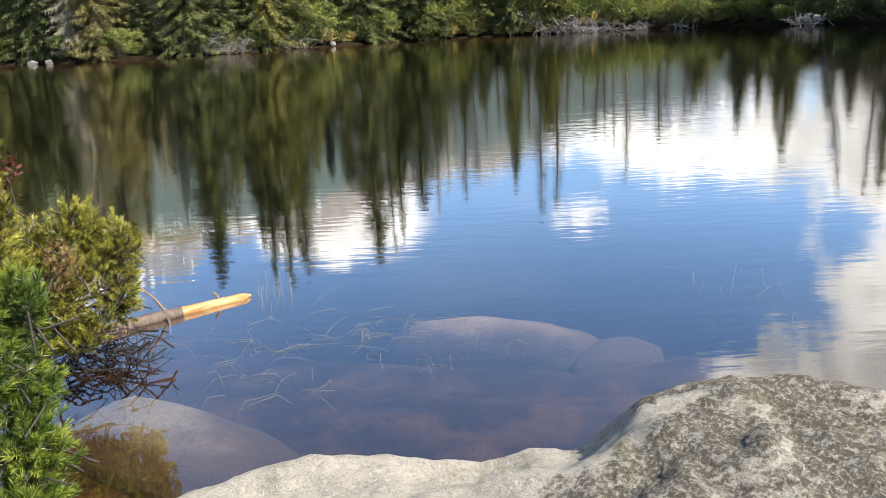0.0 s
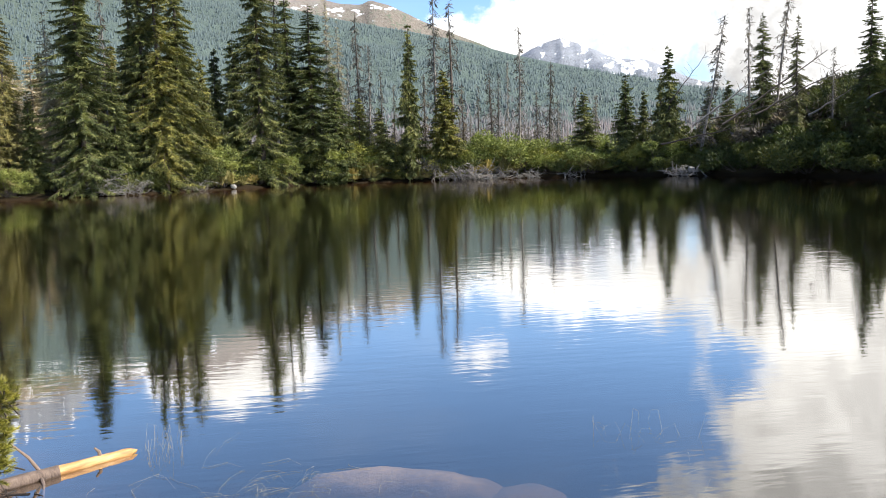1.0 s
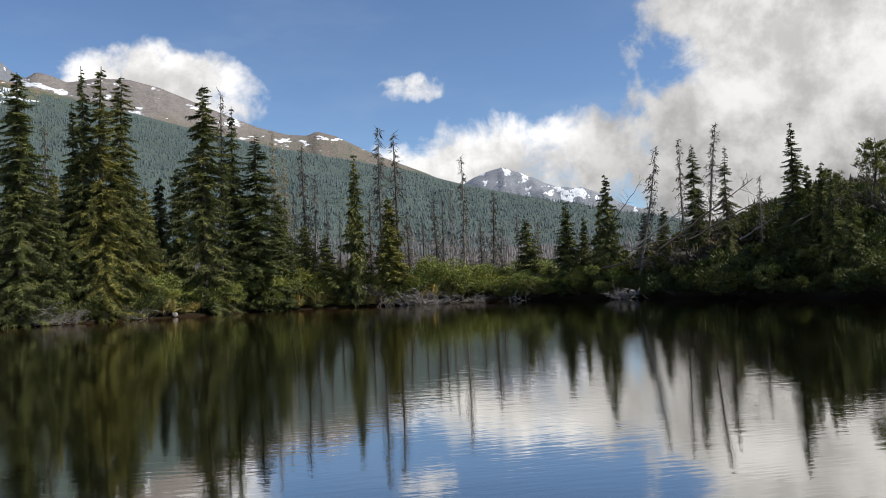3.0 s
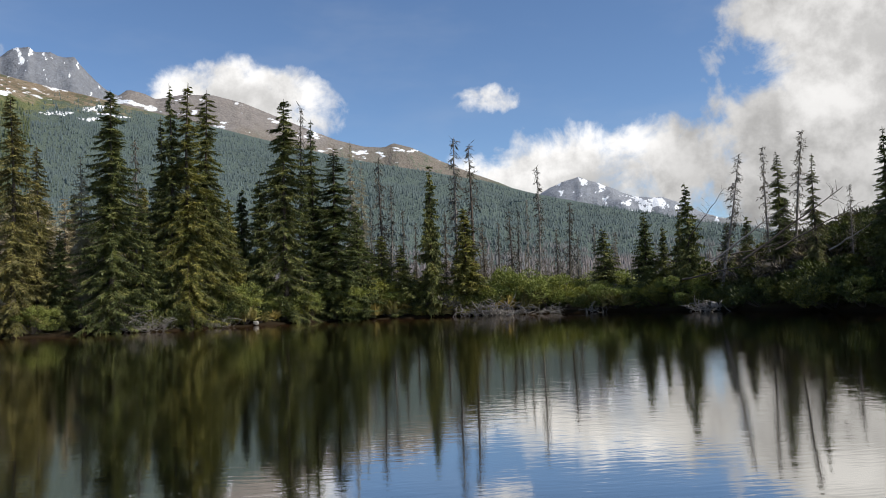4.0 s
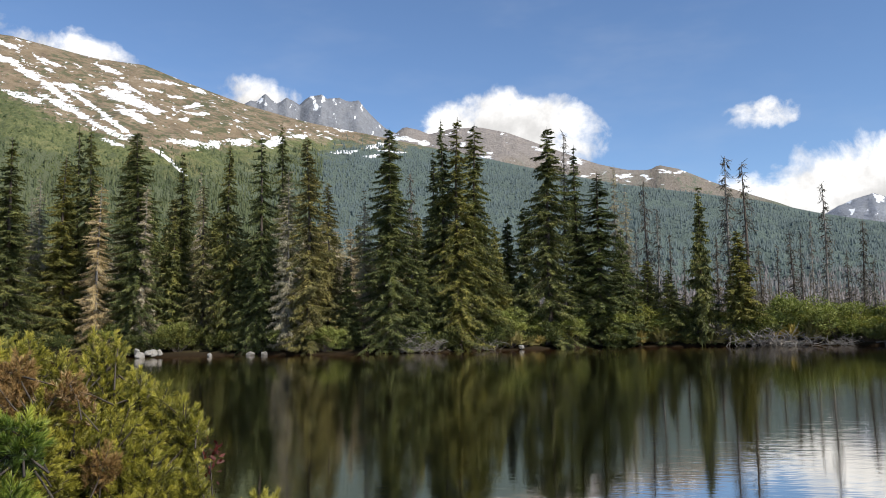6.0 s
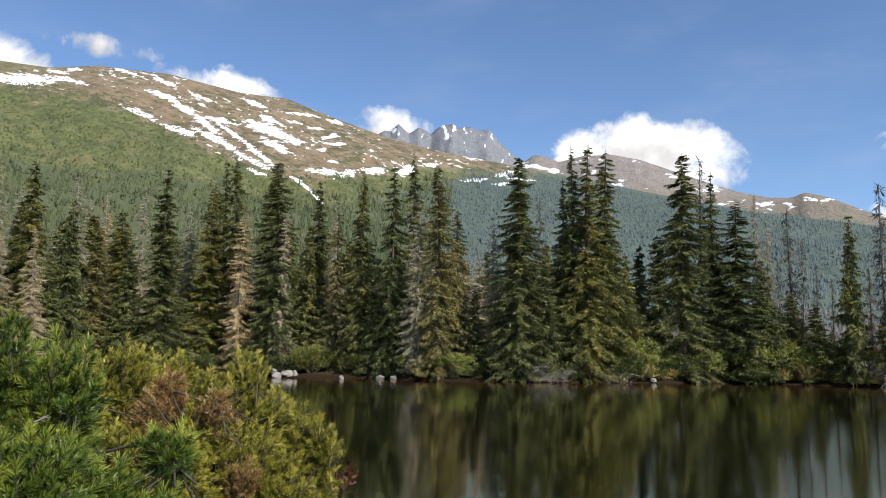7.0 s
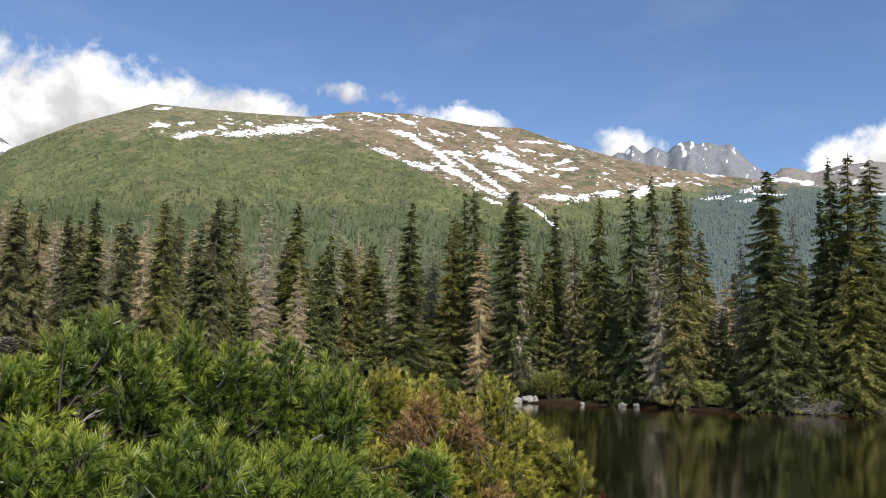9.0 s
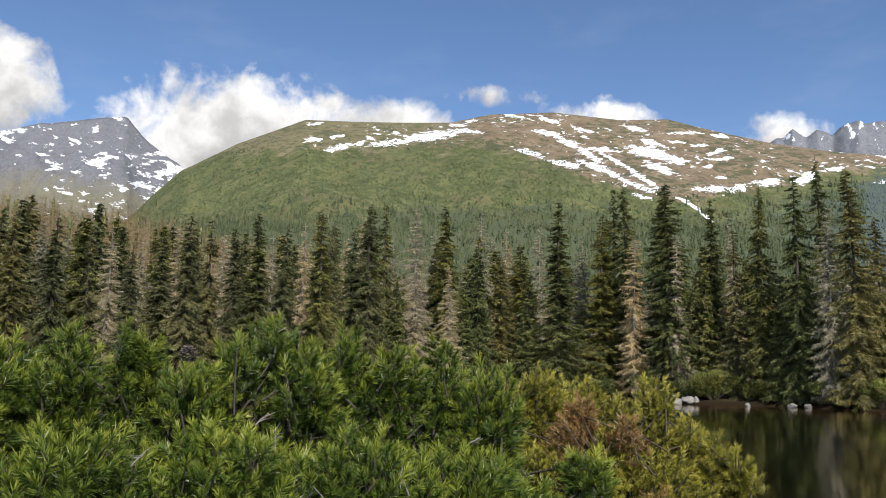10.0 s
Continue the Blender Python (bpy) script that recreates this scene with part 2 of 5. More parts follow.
def ground_material():
    mat, n = material("forest_floor")
    geo = n.add("ShaderNodeNewGeometry")
    p = geo.outputs["Position"]
    a, b, c = n.noise(0.35, 5.0, 0.6, p), n.noise(3.0, 6.0, 0.65, p), n.noise(30.0, 4.0, 0.6, p)
    col = n.ramp(n.m("ADD", n.m("MULTIPLY", a, 0.5), n.m("MULTIPLY", b, 0.5)),
                 [(0.3, (0.025, 0.02, 0.013)), (0.47, (0.06, 0.048, 0.025)), (0.58, (0.075, 0.075, 0.03)), (0.72, (0.12, 0.1, 0.05))])
    col = n.mix(0.4, col, n.ramp(c, [(0.3, (0.02, 0.016, 0.01)), (0.7, (0.12, 0.1, 0.06))]))
    z = n.add("ShaderNodeSeparateXYZ", {0: p}).outputs[2]
    # The lake bed is dark peat.
    bed = n.mix(n.grey(b, 0.4, 0.7), (0.027, 0.017, 0.01), (0.085, 0.05, 0.027))
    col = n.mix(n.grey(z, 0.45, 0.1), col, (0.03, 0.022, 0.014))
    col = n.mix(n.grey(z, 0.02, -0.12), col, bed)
    # Light lost in the deep water is painted in as near black.
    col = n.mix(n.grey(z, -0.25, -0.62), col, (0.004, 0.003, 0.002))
    finish(n, col, 0.95, n.m("ADD", b, n.m("MULTIPLY", c, 0.4)), 0.8, 0.06, Specular_IOR_Level=0.0)
    return mat


def slope_material():
    """The long ridge: conifers, then dwarf pine, then brown grass with snow; the bounds come with the mesh, in degrees above each."""
    mat, n = material("slope")
    p = n.add("ShaderNodeNewGeometry").outputs["Position"]

    def given(key):
        a = n.add("ShaderNodeAttribute")
        a.attribute_name = key
        return a.outputs["Fac"]

    broad, midn = n.noise(0.006, 5.0, 0.6, p), n.noise(0.025, 6.0, 0.65, p)
    fine = n.noise(0.12, 5.0, 0.7, p)
    drift = n.m("ADD", n.m("MULTIPLY", n.m("SUBTRACT", broad, 0.5), 3.0), n.m("MULTIPLY", n.m("SUBTRACT", midn, 0.5), 3.4))
    wood = n.grey(n.m("ADD", given("over_wood"), drift), -0.5, 0.6)
    bald = n.grey(n.m("ADD", given("over_grass"), drift), -0.35, 0.35)
    bushes = n.noise(0.3, 3.0, 0.7, p)
    scrub = n.ramp(n.m("ADD", n.m("MULTIPLY", n.m("ADD", n.m("MULTIPLY", fine, 0.45), n.m("MULTIPLY", bushes, 0.55)), 0.6), n.m("MULTIPLY", midn, 0.4)), [(0.38, (0.038, 0.052, 0.02)), (0.51, (0.115, 0.13, 0.046)), (0.63, (0.2, 0.19, 0.08))])
    grass = n.ramp(n.m("ADD", n.m("MULTIPLY", midn, 0.5), n.m("MULTIPLY", n.m("ADD", n.m("MULTIPLY", fine, 0.5), n.m("MULTIPLY", bushes, 0.5)), 0.5)), [(0.38, (0.1, 0.075, 0.045)), (0.52, (0.22, 0.165, 0.105)), (0.64, (0.31, 0.25, 0.18))])
    flecks = n.grey(n.m("ADD", n.m("MULTIPLY", n.noise(0.045, 5.0, 0.62, n.stretch(p, (1, 1, 2.2))), 0.6), n.m("MULTIPLY", broad, 0.4)), 0.52, 0.55)
    scrub = n.mix(n.m("MULTIPLY", n.grey(n.m("ADD", n.m("MULTIPLY", broad, 0.5), n.m("MULTIPLY", midn, 0.5)), 0.5, 0.62), 0.6), scrub, (0.13, 0.115, 0.055))
    # The western dome is greener than the ridge east of it.
    grass = n.mix(n.m("MULTIPLY", n.grey(given("bearing"), -46.0, -52.0), 0.55), grass, (0.15, 0.15, 0.065))
    grass = n.mix(n.m("MULTIPLY", flecks, 0.85), grass, (0.075, 0.085, 0.04))
    # Haze on the eastern woods is painted in as a bluer ground.
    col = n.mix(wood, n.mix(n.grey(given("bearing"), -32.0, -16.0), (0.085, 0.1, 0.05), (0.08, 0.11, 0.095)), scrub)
    col = n.mix(bald, col, grass)
    ragged = n.m("ADD", n.m("MULTIPLY", n.m("SUBTRACT", n.noise(0.045, 5.0, 0.65, n.stretch(p, (1, 1, 1.8))), 0.5), 5.5), n.m("MULTIPLY", n.m("SUBTRACT", fine, 0.5), 2.0))
    white = n.grey(n.m("ADD", given("snowfield"), ragged), 0.0, 0.16)
    col = n.mix(white, col, (0.84, 0.85, 0.88))
    finish(n, col, 0.95, n.m("ADD", n.m("MULTIPLY", midn, 2.0), n.m("ADD", n.m("MULTIPLY", fine, 2.0), n.m("MULTIPLY", bushes, 1.2))), 0.7, 3.0)
    return mat


def mountain_material(name, forest, scrub, grass, rock, scrub_at, grass_at, rock_at, snow=0.5, streak=(1.0, 1.15, 1), grain=1.0):
    """Colours by height: forest, dwarf pine, alpine grass, rock; snow in patches and gullies."""
    mat, n = material(name)
    p = n.add("ShaderNodeNewGeometry").outputs["Position"]
    z = n.add("ShaderNodeSeparateXYZ", {0: p}).outputs[2]
    broad = n.noise(0.004, 6.0, 0.6, p)
    midn = n.noise(0.02, 6.0, 0.65, p)
    fine = n.noise(0.11, 5.0, 0.7, p)
    lift = n.m("ADD", z, n.m("ADD", n.m("MULTIPLY", n.m("SUBTRACT", broad, 0.5), 260.0), n.m("MULTIPLY", n.m("SUBTRACT", midn, 0.5), 150.0)))
    dots = n.m("ADD", n.m("MULTIPLY", fine, 0.7), n.m("MULTIPLY", midn, 0.3))
    shade = n.ramp(dots, [(0.35, (0.7, 0.7, 0.7)), (0.65, (1.25, 1.25, 1.25))])
    col = n.mix(n.grey(lift, scrub_at - 40, scrub_at + 40), forest, scrub)
    col = n.mix(n.grey(lift, grass_at - 40, grass_at + 40), col, grass)
    # Dwarf pine stands as dark flecks in the grass.
    col = n.mix(n.m("MULTIPLY", n.grey(n.m("ADD", n.m("MULTIPLY", fine, 0.5), n.m("MULTIPLY", midn, 0.5)), 0.52, 0.57), n.grey(lift, rock_at + 120, rock_at - 60)), col, scrub)
    col = n.mix(n.grey(lift, rock_at - 60, rock_at + 60), col, rock)
    col = n.mix(1.0, col, shade, "MULTIPLY")
    bearing, rise = n.add("ShaderNodeAttribute"), n.add("ShaderNodeAttribute")
    bearing.attribute_name, rise.attribute_name = "bearing", "rise"
    side = n.add("ShaderNodeCombineXYZ", {0: bearing.outputs["Fac"], 1: rise.outputs["Fac"]}).outputs[0]
    lay = n.noise(0.9 * grain, 6.0, 0.62, n.stretch(side, streak, (0.0, 0.0, 0.7)))
    cap = n.noise(1.6 * grain, 5.0, 0.62, n.stretch(side, streak, (0.0, 0.0, -0.7)))
    where = n.noise(0.0022, 2.0, 0.5, p)
    s = n.m("ADD", n.m("MULTIPLY", lay, 0.62), n.m("ADD", n.m("MULTIPLY", cap, 0.22), n.m("MULTIPLY", where, 0.3)))
    s = n.m("ADD", s, n.m("MULTIPLY", n.grey(lift, grass_at - 160, rock_at + 100), 0.08))
    white = n.m("MULTIPLY", n.grey(s, 0.69 - snow * 0.1, 0.705 - snow * 0.1), n.grey(lift, grass_at - 190, grass_at - 60))
    col = n.mix(white, col, (0.82, 0.84, 0.88))
    finish(n, col, 0.95, n.m("ADD", n.m("MULTIPLY", midn, 6.0), n.m("MULTIPLY", fine, 2.0)), 0.7, 3.0)
    return mat


M_SPRUCE = foliage("spruce_needles", (0.03, 0.038, 0.016), (0.122, 0.136, 0.045), (0.31, 0.295, 0.1))
M_SPRUCE_OLD = foliage("thinning_spruce_needles", (0.045, 0.05, 0.024), (0.15, 0.15, 0.065), (0.32, 0.295, 0.13), (0.18, 0.15, 0.105), 0.24)
M_DRY = foliage("dry_larch_twigs", (0.22, 0.18, 0.125), (0.4, 0.34, 0.24), (0.55, 0.48, 0.36))
M_FARWOOD = foliage("far_conifers", (0.04, 0.058, 0.03), (0.075, 0.098, 0.05), (0.125, 0.145, 0.07), clump=0.02)
M_HAZEDWOOD = belt_material("far_hazed_conifers")
M_GREYWOOD = foliage("grey_bare_wood", (0.1, 0.085, 0.08), (0.19, 0.165, 0.155), (0.28, 0.25, 0.24), clump=0.05)
M_BROWNWOOD = foliage("brown_bare_wood", (0.12, 0.095, 0.065), (0.2, 0.16, 0.11), (0.28, 0.23, 0.165), clump=0.05)
M_DEAD = foliage("dead_twigs", (0.05, 0.043, 0.036), (0.11, 0.095, 0.08), (0.2, 0.175, 0.15))
M_LEAF = foliage("willow_leaves", (0.08, 0.095, 0.025), (0.22, 0.24, 0.06), (0.38, 0.37, 0.11))
M_SCRUB = foliage("dwarf_pine_scrub", (0.028, 0.038, 0.013), (0.07, 0.085, 0.024), (0.15, 0.155, 0.045))
M_TUSSOCK = foliage("shore_grass", (0.09, 0.085, 0.025), (0.2, 0.17, 0.06), (0.34, 0.28, 0.12))
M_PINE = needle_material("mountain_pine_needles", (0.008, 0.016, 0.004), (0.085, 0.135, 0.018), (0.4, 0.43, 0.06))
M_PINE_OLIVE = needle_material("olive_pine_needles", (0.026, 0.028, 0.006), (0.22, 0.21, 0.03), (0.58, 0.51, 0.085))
M_PINE_RUST = needle_material("rusty_pine_needles", (0.1, 0.055, 0.02), (0.25, 0.15, 0.055), (0.44, 0.29, 0.12))
M_BARK = bark("spruce_bark", (0.035, 0.028, 0.022), (0.13, 0.105, 0.085))
M_GREY_BARK = bark("weathered_wood", (0.1, 0.092, 0.085), (0.34, 0.32, 0.29))
M_TWIG = bark("pine_branch_bark", (0.03, 0.024, 0.02), (0.11, 0.09, 0.075), 30.0)
M_GRANITE = granite("lichen_granite")
M_SUNK = granite("sunken_granite", (0.34, 0.26, 0.17), under=True)
M_PALE_ROCK = granite("pale_granite", (0.24, 0.225, 0.205))
M_WET = bark("wet_dark_wood", (0.012, 0.009, 0.007), (0.06, 0.045, 0.035), 30.0)
M_WATER = water_material()
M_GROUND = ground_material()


# ---- building helpers ----
def mesh_of(name, verts, faces, mat, smooth=False):
    me = bpy.data.meshes.new(name)
    verts = np.asarray(verts, dtype=np.float32).reshape(-1, 3)
    if isinstance(faces, np.ndarray):
        k = faces.shape[1]
        me.vertices.add(len(verts))
        me.vertices.foreach_set("co", verts.ravel())
        me.loops.add(faces.size)
        me.loops.foreach_set("vertex_index", faces.astype(np.int32).ravel())
        me.polygons.add(len(faces))
        me.polygons.foreach_set("loop_start", np.arange(0, faces.size, k, dtype=np.int32))
        me.polygons.foreach_set("loop_total", np.full(len(faces), k, dtype=np.int32))
        me.update(calc_edges=True)
        me.validate()
    else:
        me.from_pydata(verts.tolist(), [], faces)
        me.update()
    me.materials.append(mat)
    if smooth:
        me.polygons.foreach_set("use_smooth", np.ones(len(me.polygons), dtype=bool))
    return me


def part(name, me, parent, label=""):
    """One mesh as a part of a thing."""
    ob = new(name, me)
    ob.parent = parent
    return tagged(ob, label)


def grid_faces(rows, cols, wrap=False):
    i, j = np.meshgrid(np.arange(rows - 1), np.arange(cols if wrap else cols - 1), indexing="ij")
    a = i * cols + j
    b = i * cols + (j + 1) % cols
    return np.stack([a, b, b + cols, a + cols], -1).reshape(-1, 4)


class Bag:
    """Gathers vertices and faces of one mesh."""

    def __init__(self):
        self.v, self.f, self.n = [], [], 0

    def put(self, v, f):
        v = np.asarray(v, float).reshape(-1, 3)
        self.v.append(v)
        self.f.append(np.asarray(f) + self.n)
        self.n += len(v)

    def tube(self, pts, radii, sides=6):
        """A tapered, bent round limb of quads, closed at its end by its thinness."""
        pts, radii = np.asarray(pts, float), np.asarray(radii, float)
        tang = np.gradient(pts, axis=0)
        tang /= np.linalg.norm(tang, axis=1, keepdims=True) + 1e-9
        ref = np.array([0.0, 0.0, 1.0]) if abs(tang[0, 2]) < 0.8 else np.array([1.0, 0.0, 0.0])
        u = np.cross(tang, ref)
        u /= np.linalg.norm(u, axis=1, keepdims=True) + 1e-9
        w = np.cross(tang, u)
        a = np.linspace(0, 2 * math.pi, sides, endpoint=False)
        ring = pts[:, None] + radii[:, None, None] * (np.cos(a)[None, :, None] * u[:, None] + np.sin(a)[None, :, None] * w[:, None])
        self.put(ring, grid_faces(len(pts), sides, True))

    def blades(self, base, way, length, width, side):
        """Narrow diamonds, one per row: base, direction, length, half width, sideways direction."""
        base, way, side = (np.asarray(a, float) for a in (base, way, side))
        mid = base + way * (length * 0.45)[:, None]
        sag = np.zeros_like(mid)
        sag[:, 2] = 0.06 * length
        v = np.stack([base, mid + side * width[:, None] - sag, base + way * length[:, None], mid - side * width[:, None] - sag], 1)
        self.put(v, np.arange(4 * len(base)).reshape(-1, 4))

    def sprigs(self, base, way, length, width, side):
        """Narrow pointed triangles, one per row."""
        base, way, side = (np.asarray(a, float) for a in (base, way, side))
        v = np.stack([base - side * width[:, None], base + side * width[:, None], base + way * length[:, None]], 1)
        self.put(v, np.arange(3 * len(base)).reshape(-1, 3))

    def mesh(self, name, mat, smooth=False):
        return mesh_of(name, np.concatenate(self.v), np.concatenate(self.f), mat, smooth)


def unit(v):
    return v / (np.linalg.norm(v, axis=-1, keepdims=True) + 1e-9)


# ---- the lie of the land ----
SHORE = [(-2.35, 3.7), (-2.0, 2.6), (-1.1, 1.6), (0.8, 1.9), (2.3, 2.3), (5, 3), (12, 8), (22, 18), (30, 30), (31.5, 41), (30, 50), (27.5, 59.5),
         (24, 66.5), (16.7, 69.6), (9, 70), (3, 70.3), (-3, 69), (-9, 62.5), (-14, 58), (-20, 55.2), (-24, 55), (-28, 56), (-33, 53.5), (-37, 54.5),
         (-43, 48), (-45, 38), (-40, 26), (-28, 16), (-14, 10), (-6, 7.5), (-3.4, 5.2)]


def lake_side(x, y):
    """Metres from the shore line, positive on land."""
    p = np.stack([x, y], -1)
    best, inside = np.full(x.shape, 1e9), np.zeros(x.shape, bool)
    for (ax, ay), (bx, by) in zip(SHORE, SHORE[1:] + SHORE[:1]):
        a, b = np.array([ax, ay]), np.array([bx, by])
        ab = b - a
        t = np.clip(((p - a) @ ab) / (ab @ ab), 0, 1)
        best = np.minimum(best, np.linalg.norm(p - a - t[..., None] * ab, axis=-1))
        cross = (ay > y) != (by > y)
        inside ^= cross & (x < (bx - ax) * (y - ay) / (by - ay + 1e-12) + ax)
    return np.where(inside, -best, best)


def wob(x, y, k, seed):
    r = np.random.RandomState(seed)
    out = 0
    for n in range(5):
        a, ph, q = r.rand() * 6.28, r.rand() * 6.28, k * 1.7 ** n
        out = out + np.sin(q * (x * math.cos(a) + y * math.sin(a)) + ph + 1.3 * np.sin(q * 0.6 * (y * math.cos(a) - x * math.sin(a)))) / 1.5 ** n
    return out / 2.2


def height(x, y):
    x, y = np.asarray(x, float), np.asarray(y, float)
    r = np.hypot(x, y)
    s = lake_side(x, y) + np.where(r > 15, 0.5, 0.06) * wob(x, y, 0.55, 3)
    land = 0.38 * (1 - np.exp(-np.maximum(s, 0) / 0.9)) + 0.02 * np.clip(s, 0, 150) + 0.12 * wob(x, y, 0.9, 5) * np.clip(s / 3, 0, 1)
    az = np.degrees(np.arctan2(x, y))
    west = np.clip((-az - 30) / 40, 0, 1) * np.clip((150 + az) / 30, 0, 1)
    land = land + west * 0.2 * np.clip(s - 18, 0, 230)
    east = np.exp(-(((x - 46) / 15) ** 2 + ((y - 56) / 19) ** 2))
    land = land + 6.0 * east * np.clip(s / 8, 0, 1)
    bed = -0.06 - 0.5 * (1 - np.exp(np.minimum(s, 0) / 2.0)) - 1.2 * (1 - np.exp(np.minimum(s, 0) / 14))
    # A shallow shelf of silt between the near boulder and the sunken ridge.
    shelf = np.exp(-((x - 0.3) / 1.9) ** 4 - ((y - 3.5) / 1.35) ** 6)
    bed = bed + shelf * np.maximum(-0.27 - bed, 0)
    return np.where(s > 0, land, bed)


def ground_z(x, y):
    return float(height(np.array([x]), np.array([y]))[0])


def build_ground():
    r = np.concatenate([[0.0], np.geomspace(0.5, 4800, 230)])
    a = np.radians(np.arange(0, 360, 1.5))
    rr, aa = np.meshgrid(r, a, indexing="ij")
    x, y = rr * np.sin(aa), rr * np.cos(aa)
    v = np.stack([x, y, height(x, y)], -1)
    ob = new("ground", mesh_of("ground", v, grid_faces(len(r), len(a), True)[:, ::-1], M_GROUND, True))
    tagged(ob, "mossy brown forest floor and dark peaty lake bed, painted darker with depth", "ground", kind="structure")
    # A sheet cut to the lake, with a margin that runs under the banks.
    xs, ys = np.linspace(-60, 50, 56), np.linspace(-4, 84, 45)
    gx, gy = np.meshgrid(xs, ys, indexing="ij")
    keep = lake_side(gx, gy) < 4.0
    f = grid_faces(len(xs), len(ys))
    f = f[keep.ravel()[f].any(1)]
    used = np.unique(f)
    place = np.full(gx.size, -1)
    place[used] = np.arange(len(used))
    v = np.stack([gx.ravel(), gy.ravel(), np.zeros(gx.size)], -1)[used]
    ob = new("water", mesh_of("water", v, place[f][:, ::-1], M_WATER))
    ob.visible_shadow = False
    tagged(ob, "still dark mountain lake reflecting trees and clouds", "lake", kind="structure")


build_ground()


# ---- mountains ----
def mountain(name, label, mat, r_base, r_top, az, el, rough, curve=1.25, crag=0.0, step=0.3, seed=1, rows=70, levels=None):
    """A mountain side seen from the lake: crest by azimuth and elevation, falling towards the viewer and behind."""
    a = np.arange(az[0], az[-1] + step / 2, step)
    e = np.interp(a, az, el)
    levels = np.linspace(0, 1, rows) if levels is None else levels
    rows = len(levels)
    s = np.concatenate([levels, [1.06, 1.15, 1.3]])
    verts = np.zeros((len(s), len(a), 3))
    off = Vector((seed * 37.1, seed * 11.7, seed * 5.3))
    for j, (aj, ej) in enumerate(zip(a, e)):
        jag = crag * (noise.fractal(Vector((aj * 0.9, seed, 0)), 0.9, 2.2, 5)) if crag else 0.0
        top = r_top * math.tan(radians(ej + jag)) + 1.75
        for i, si in enumerate(s):
            r = r_base + (r_top - r_base) * si
            z = top * (si ** curve if si <= 1 else 1 - (si - 1) * 1.2)
            x, y = r * math.sin(radians(aj)), r * math.cos(radians(aj))
            hold = min(1.0, si * 3) * (min(1.0, (1 - si) * 5 + 0.05) if si <= 1 else 0.05)
            q = Vector((x, y, z * 0.6)) * (1 / 420.0) + off
            z += rough * hold * (noise.fractal(q, 0.85, 2.1, 6) - 0.3 * abs(noise.noise(q * 2.3)))
            verts[i, j] = x, y, z
    verts[0, :, 2] = -4
    ob = new(name, mesh_of(name, verts, grid_faces(len(s), len(a)), mat, True))
    flat = verts.reshape(-1, 3)
    for key, val in (("bearing", np.degrees(np.arctan2(flat[:, 0], flat[:, 1]))), ("rise", np.degrees(np.arctan2(flat[:, 2] - 1.75, np.hypot(flat[:, 0], flat[:, 1]))))):
        ob.data.attributes.new(key, "FLOAT", "POINT").data.foreach_set("value", val.astype(np.float32))
    return tagged(ob, label, "mountain"), verts[:rows]


M_SLOPE = slope_material()
M_BACK = mountain_material("back_ridge", (0.05, 0.065, 0.05), (0.1, 0.115, 0.08), (0.2, 0.17, 0.14), (0.23, 0.205, 0.19), 250, 400, 560, -0.1, (0.6, 1.8, 1))
# The distant peak's rock has a pale blue haze painted into it.
M_PEAK = mountain_material("peak", (0.12, 0.13, 0.11), (0.16, 0.16, 0.13), (0.23, 0.235, 0.235), (0.235, 0.25, 0.28), 120, 220, 330, 0.05)
M_CRAG = mountain_material("crag", (0.12, 0.12, 0.11), (0.15, 0.15, 0.13), (0.2, 0.2, 0.2), (0.19, 0.2, 0.225), 200, 330, 480, -0.32, (1.3, 0.8, 1), 1.8)

# Finer towards the top, where the snow lies.
SLOPE_LEVELS = np.concatenate([np.linspace(0, 0.41, 40), np.linspace(0.42, 1, 135)])
M_SNOWY = mountain_material("snowy_peak", (0.1, 0.11, 0.06), (0.13, 0.13, 0.08), (0.2, 0.185, 0.14), (0.165, 0.17, 0.195), 200, 350, 640, -0.05, (0.7, 1.6, 1), 1.35)
slope_ob, slope_grid = mountain("forested_mountain", "long mountain ridge, green scrub below brown grass and snow patches", M_SLOPE, 760, 2250,
    [-76, -72, -70, -68.1, -64.4, -59.7, -53, -49, -46, -41.4, -36.5, -33.3, -28.8, -26.4, -23.5, -21.6, -18, -10, 0, 9.4, 13, 20, 25, 30, 45],
    [6, 9.0, 11.4, 13.4, 15.6, 17.6, 17.8, 17.9, 18.5, 18.6, 17.9, 17.8, 16.4, 15.7, 15.0, 14.6, 14.0, 12.3, 10.0, 8.25, 7.2, 5.5, 4.4, 3.2, 2.0], 45, 1.15, step=0.15, seed=2, levels=SLOPE_LEVELS)


def wood_top(az):
    """Elevation, seen from the lake, up to which conifers stand."""
    return np.interp(az, [-76, -70, -60, -50, -42, -37, -30, -24, -18, -10, 30], [9.0, 9.4, 10.8, 11.6, 11.7, 11.2, 10.8, 11.8, 13.2, 13, 13])


def grass_from(az):
    return np.interp(az, [-76, -66, -60, -53, -48, -45, -40, -37, -33, -28, -24, -18, -14, -8, 0], [17, 14.6, 15.4, 16.0, 16.4, 16.2, 14.4, 13.2, 12.2, 12.7, 13.4, 13.3, 13.3, 14, 15])


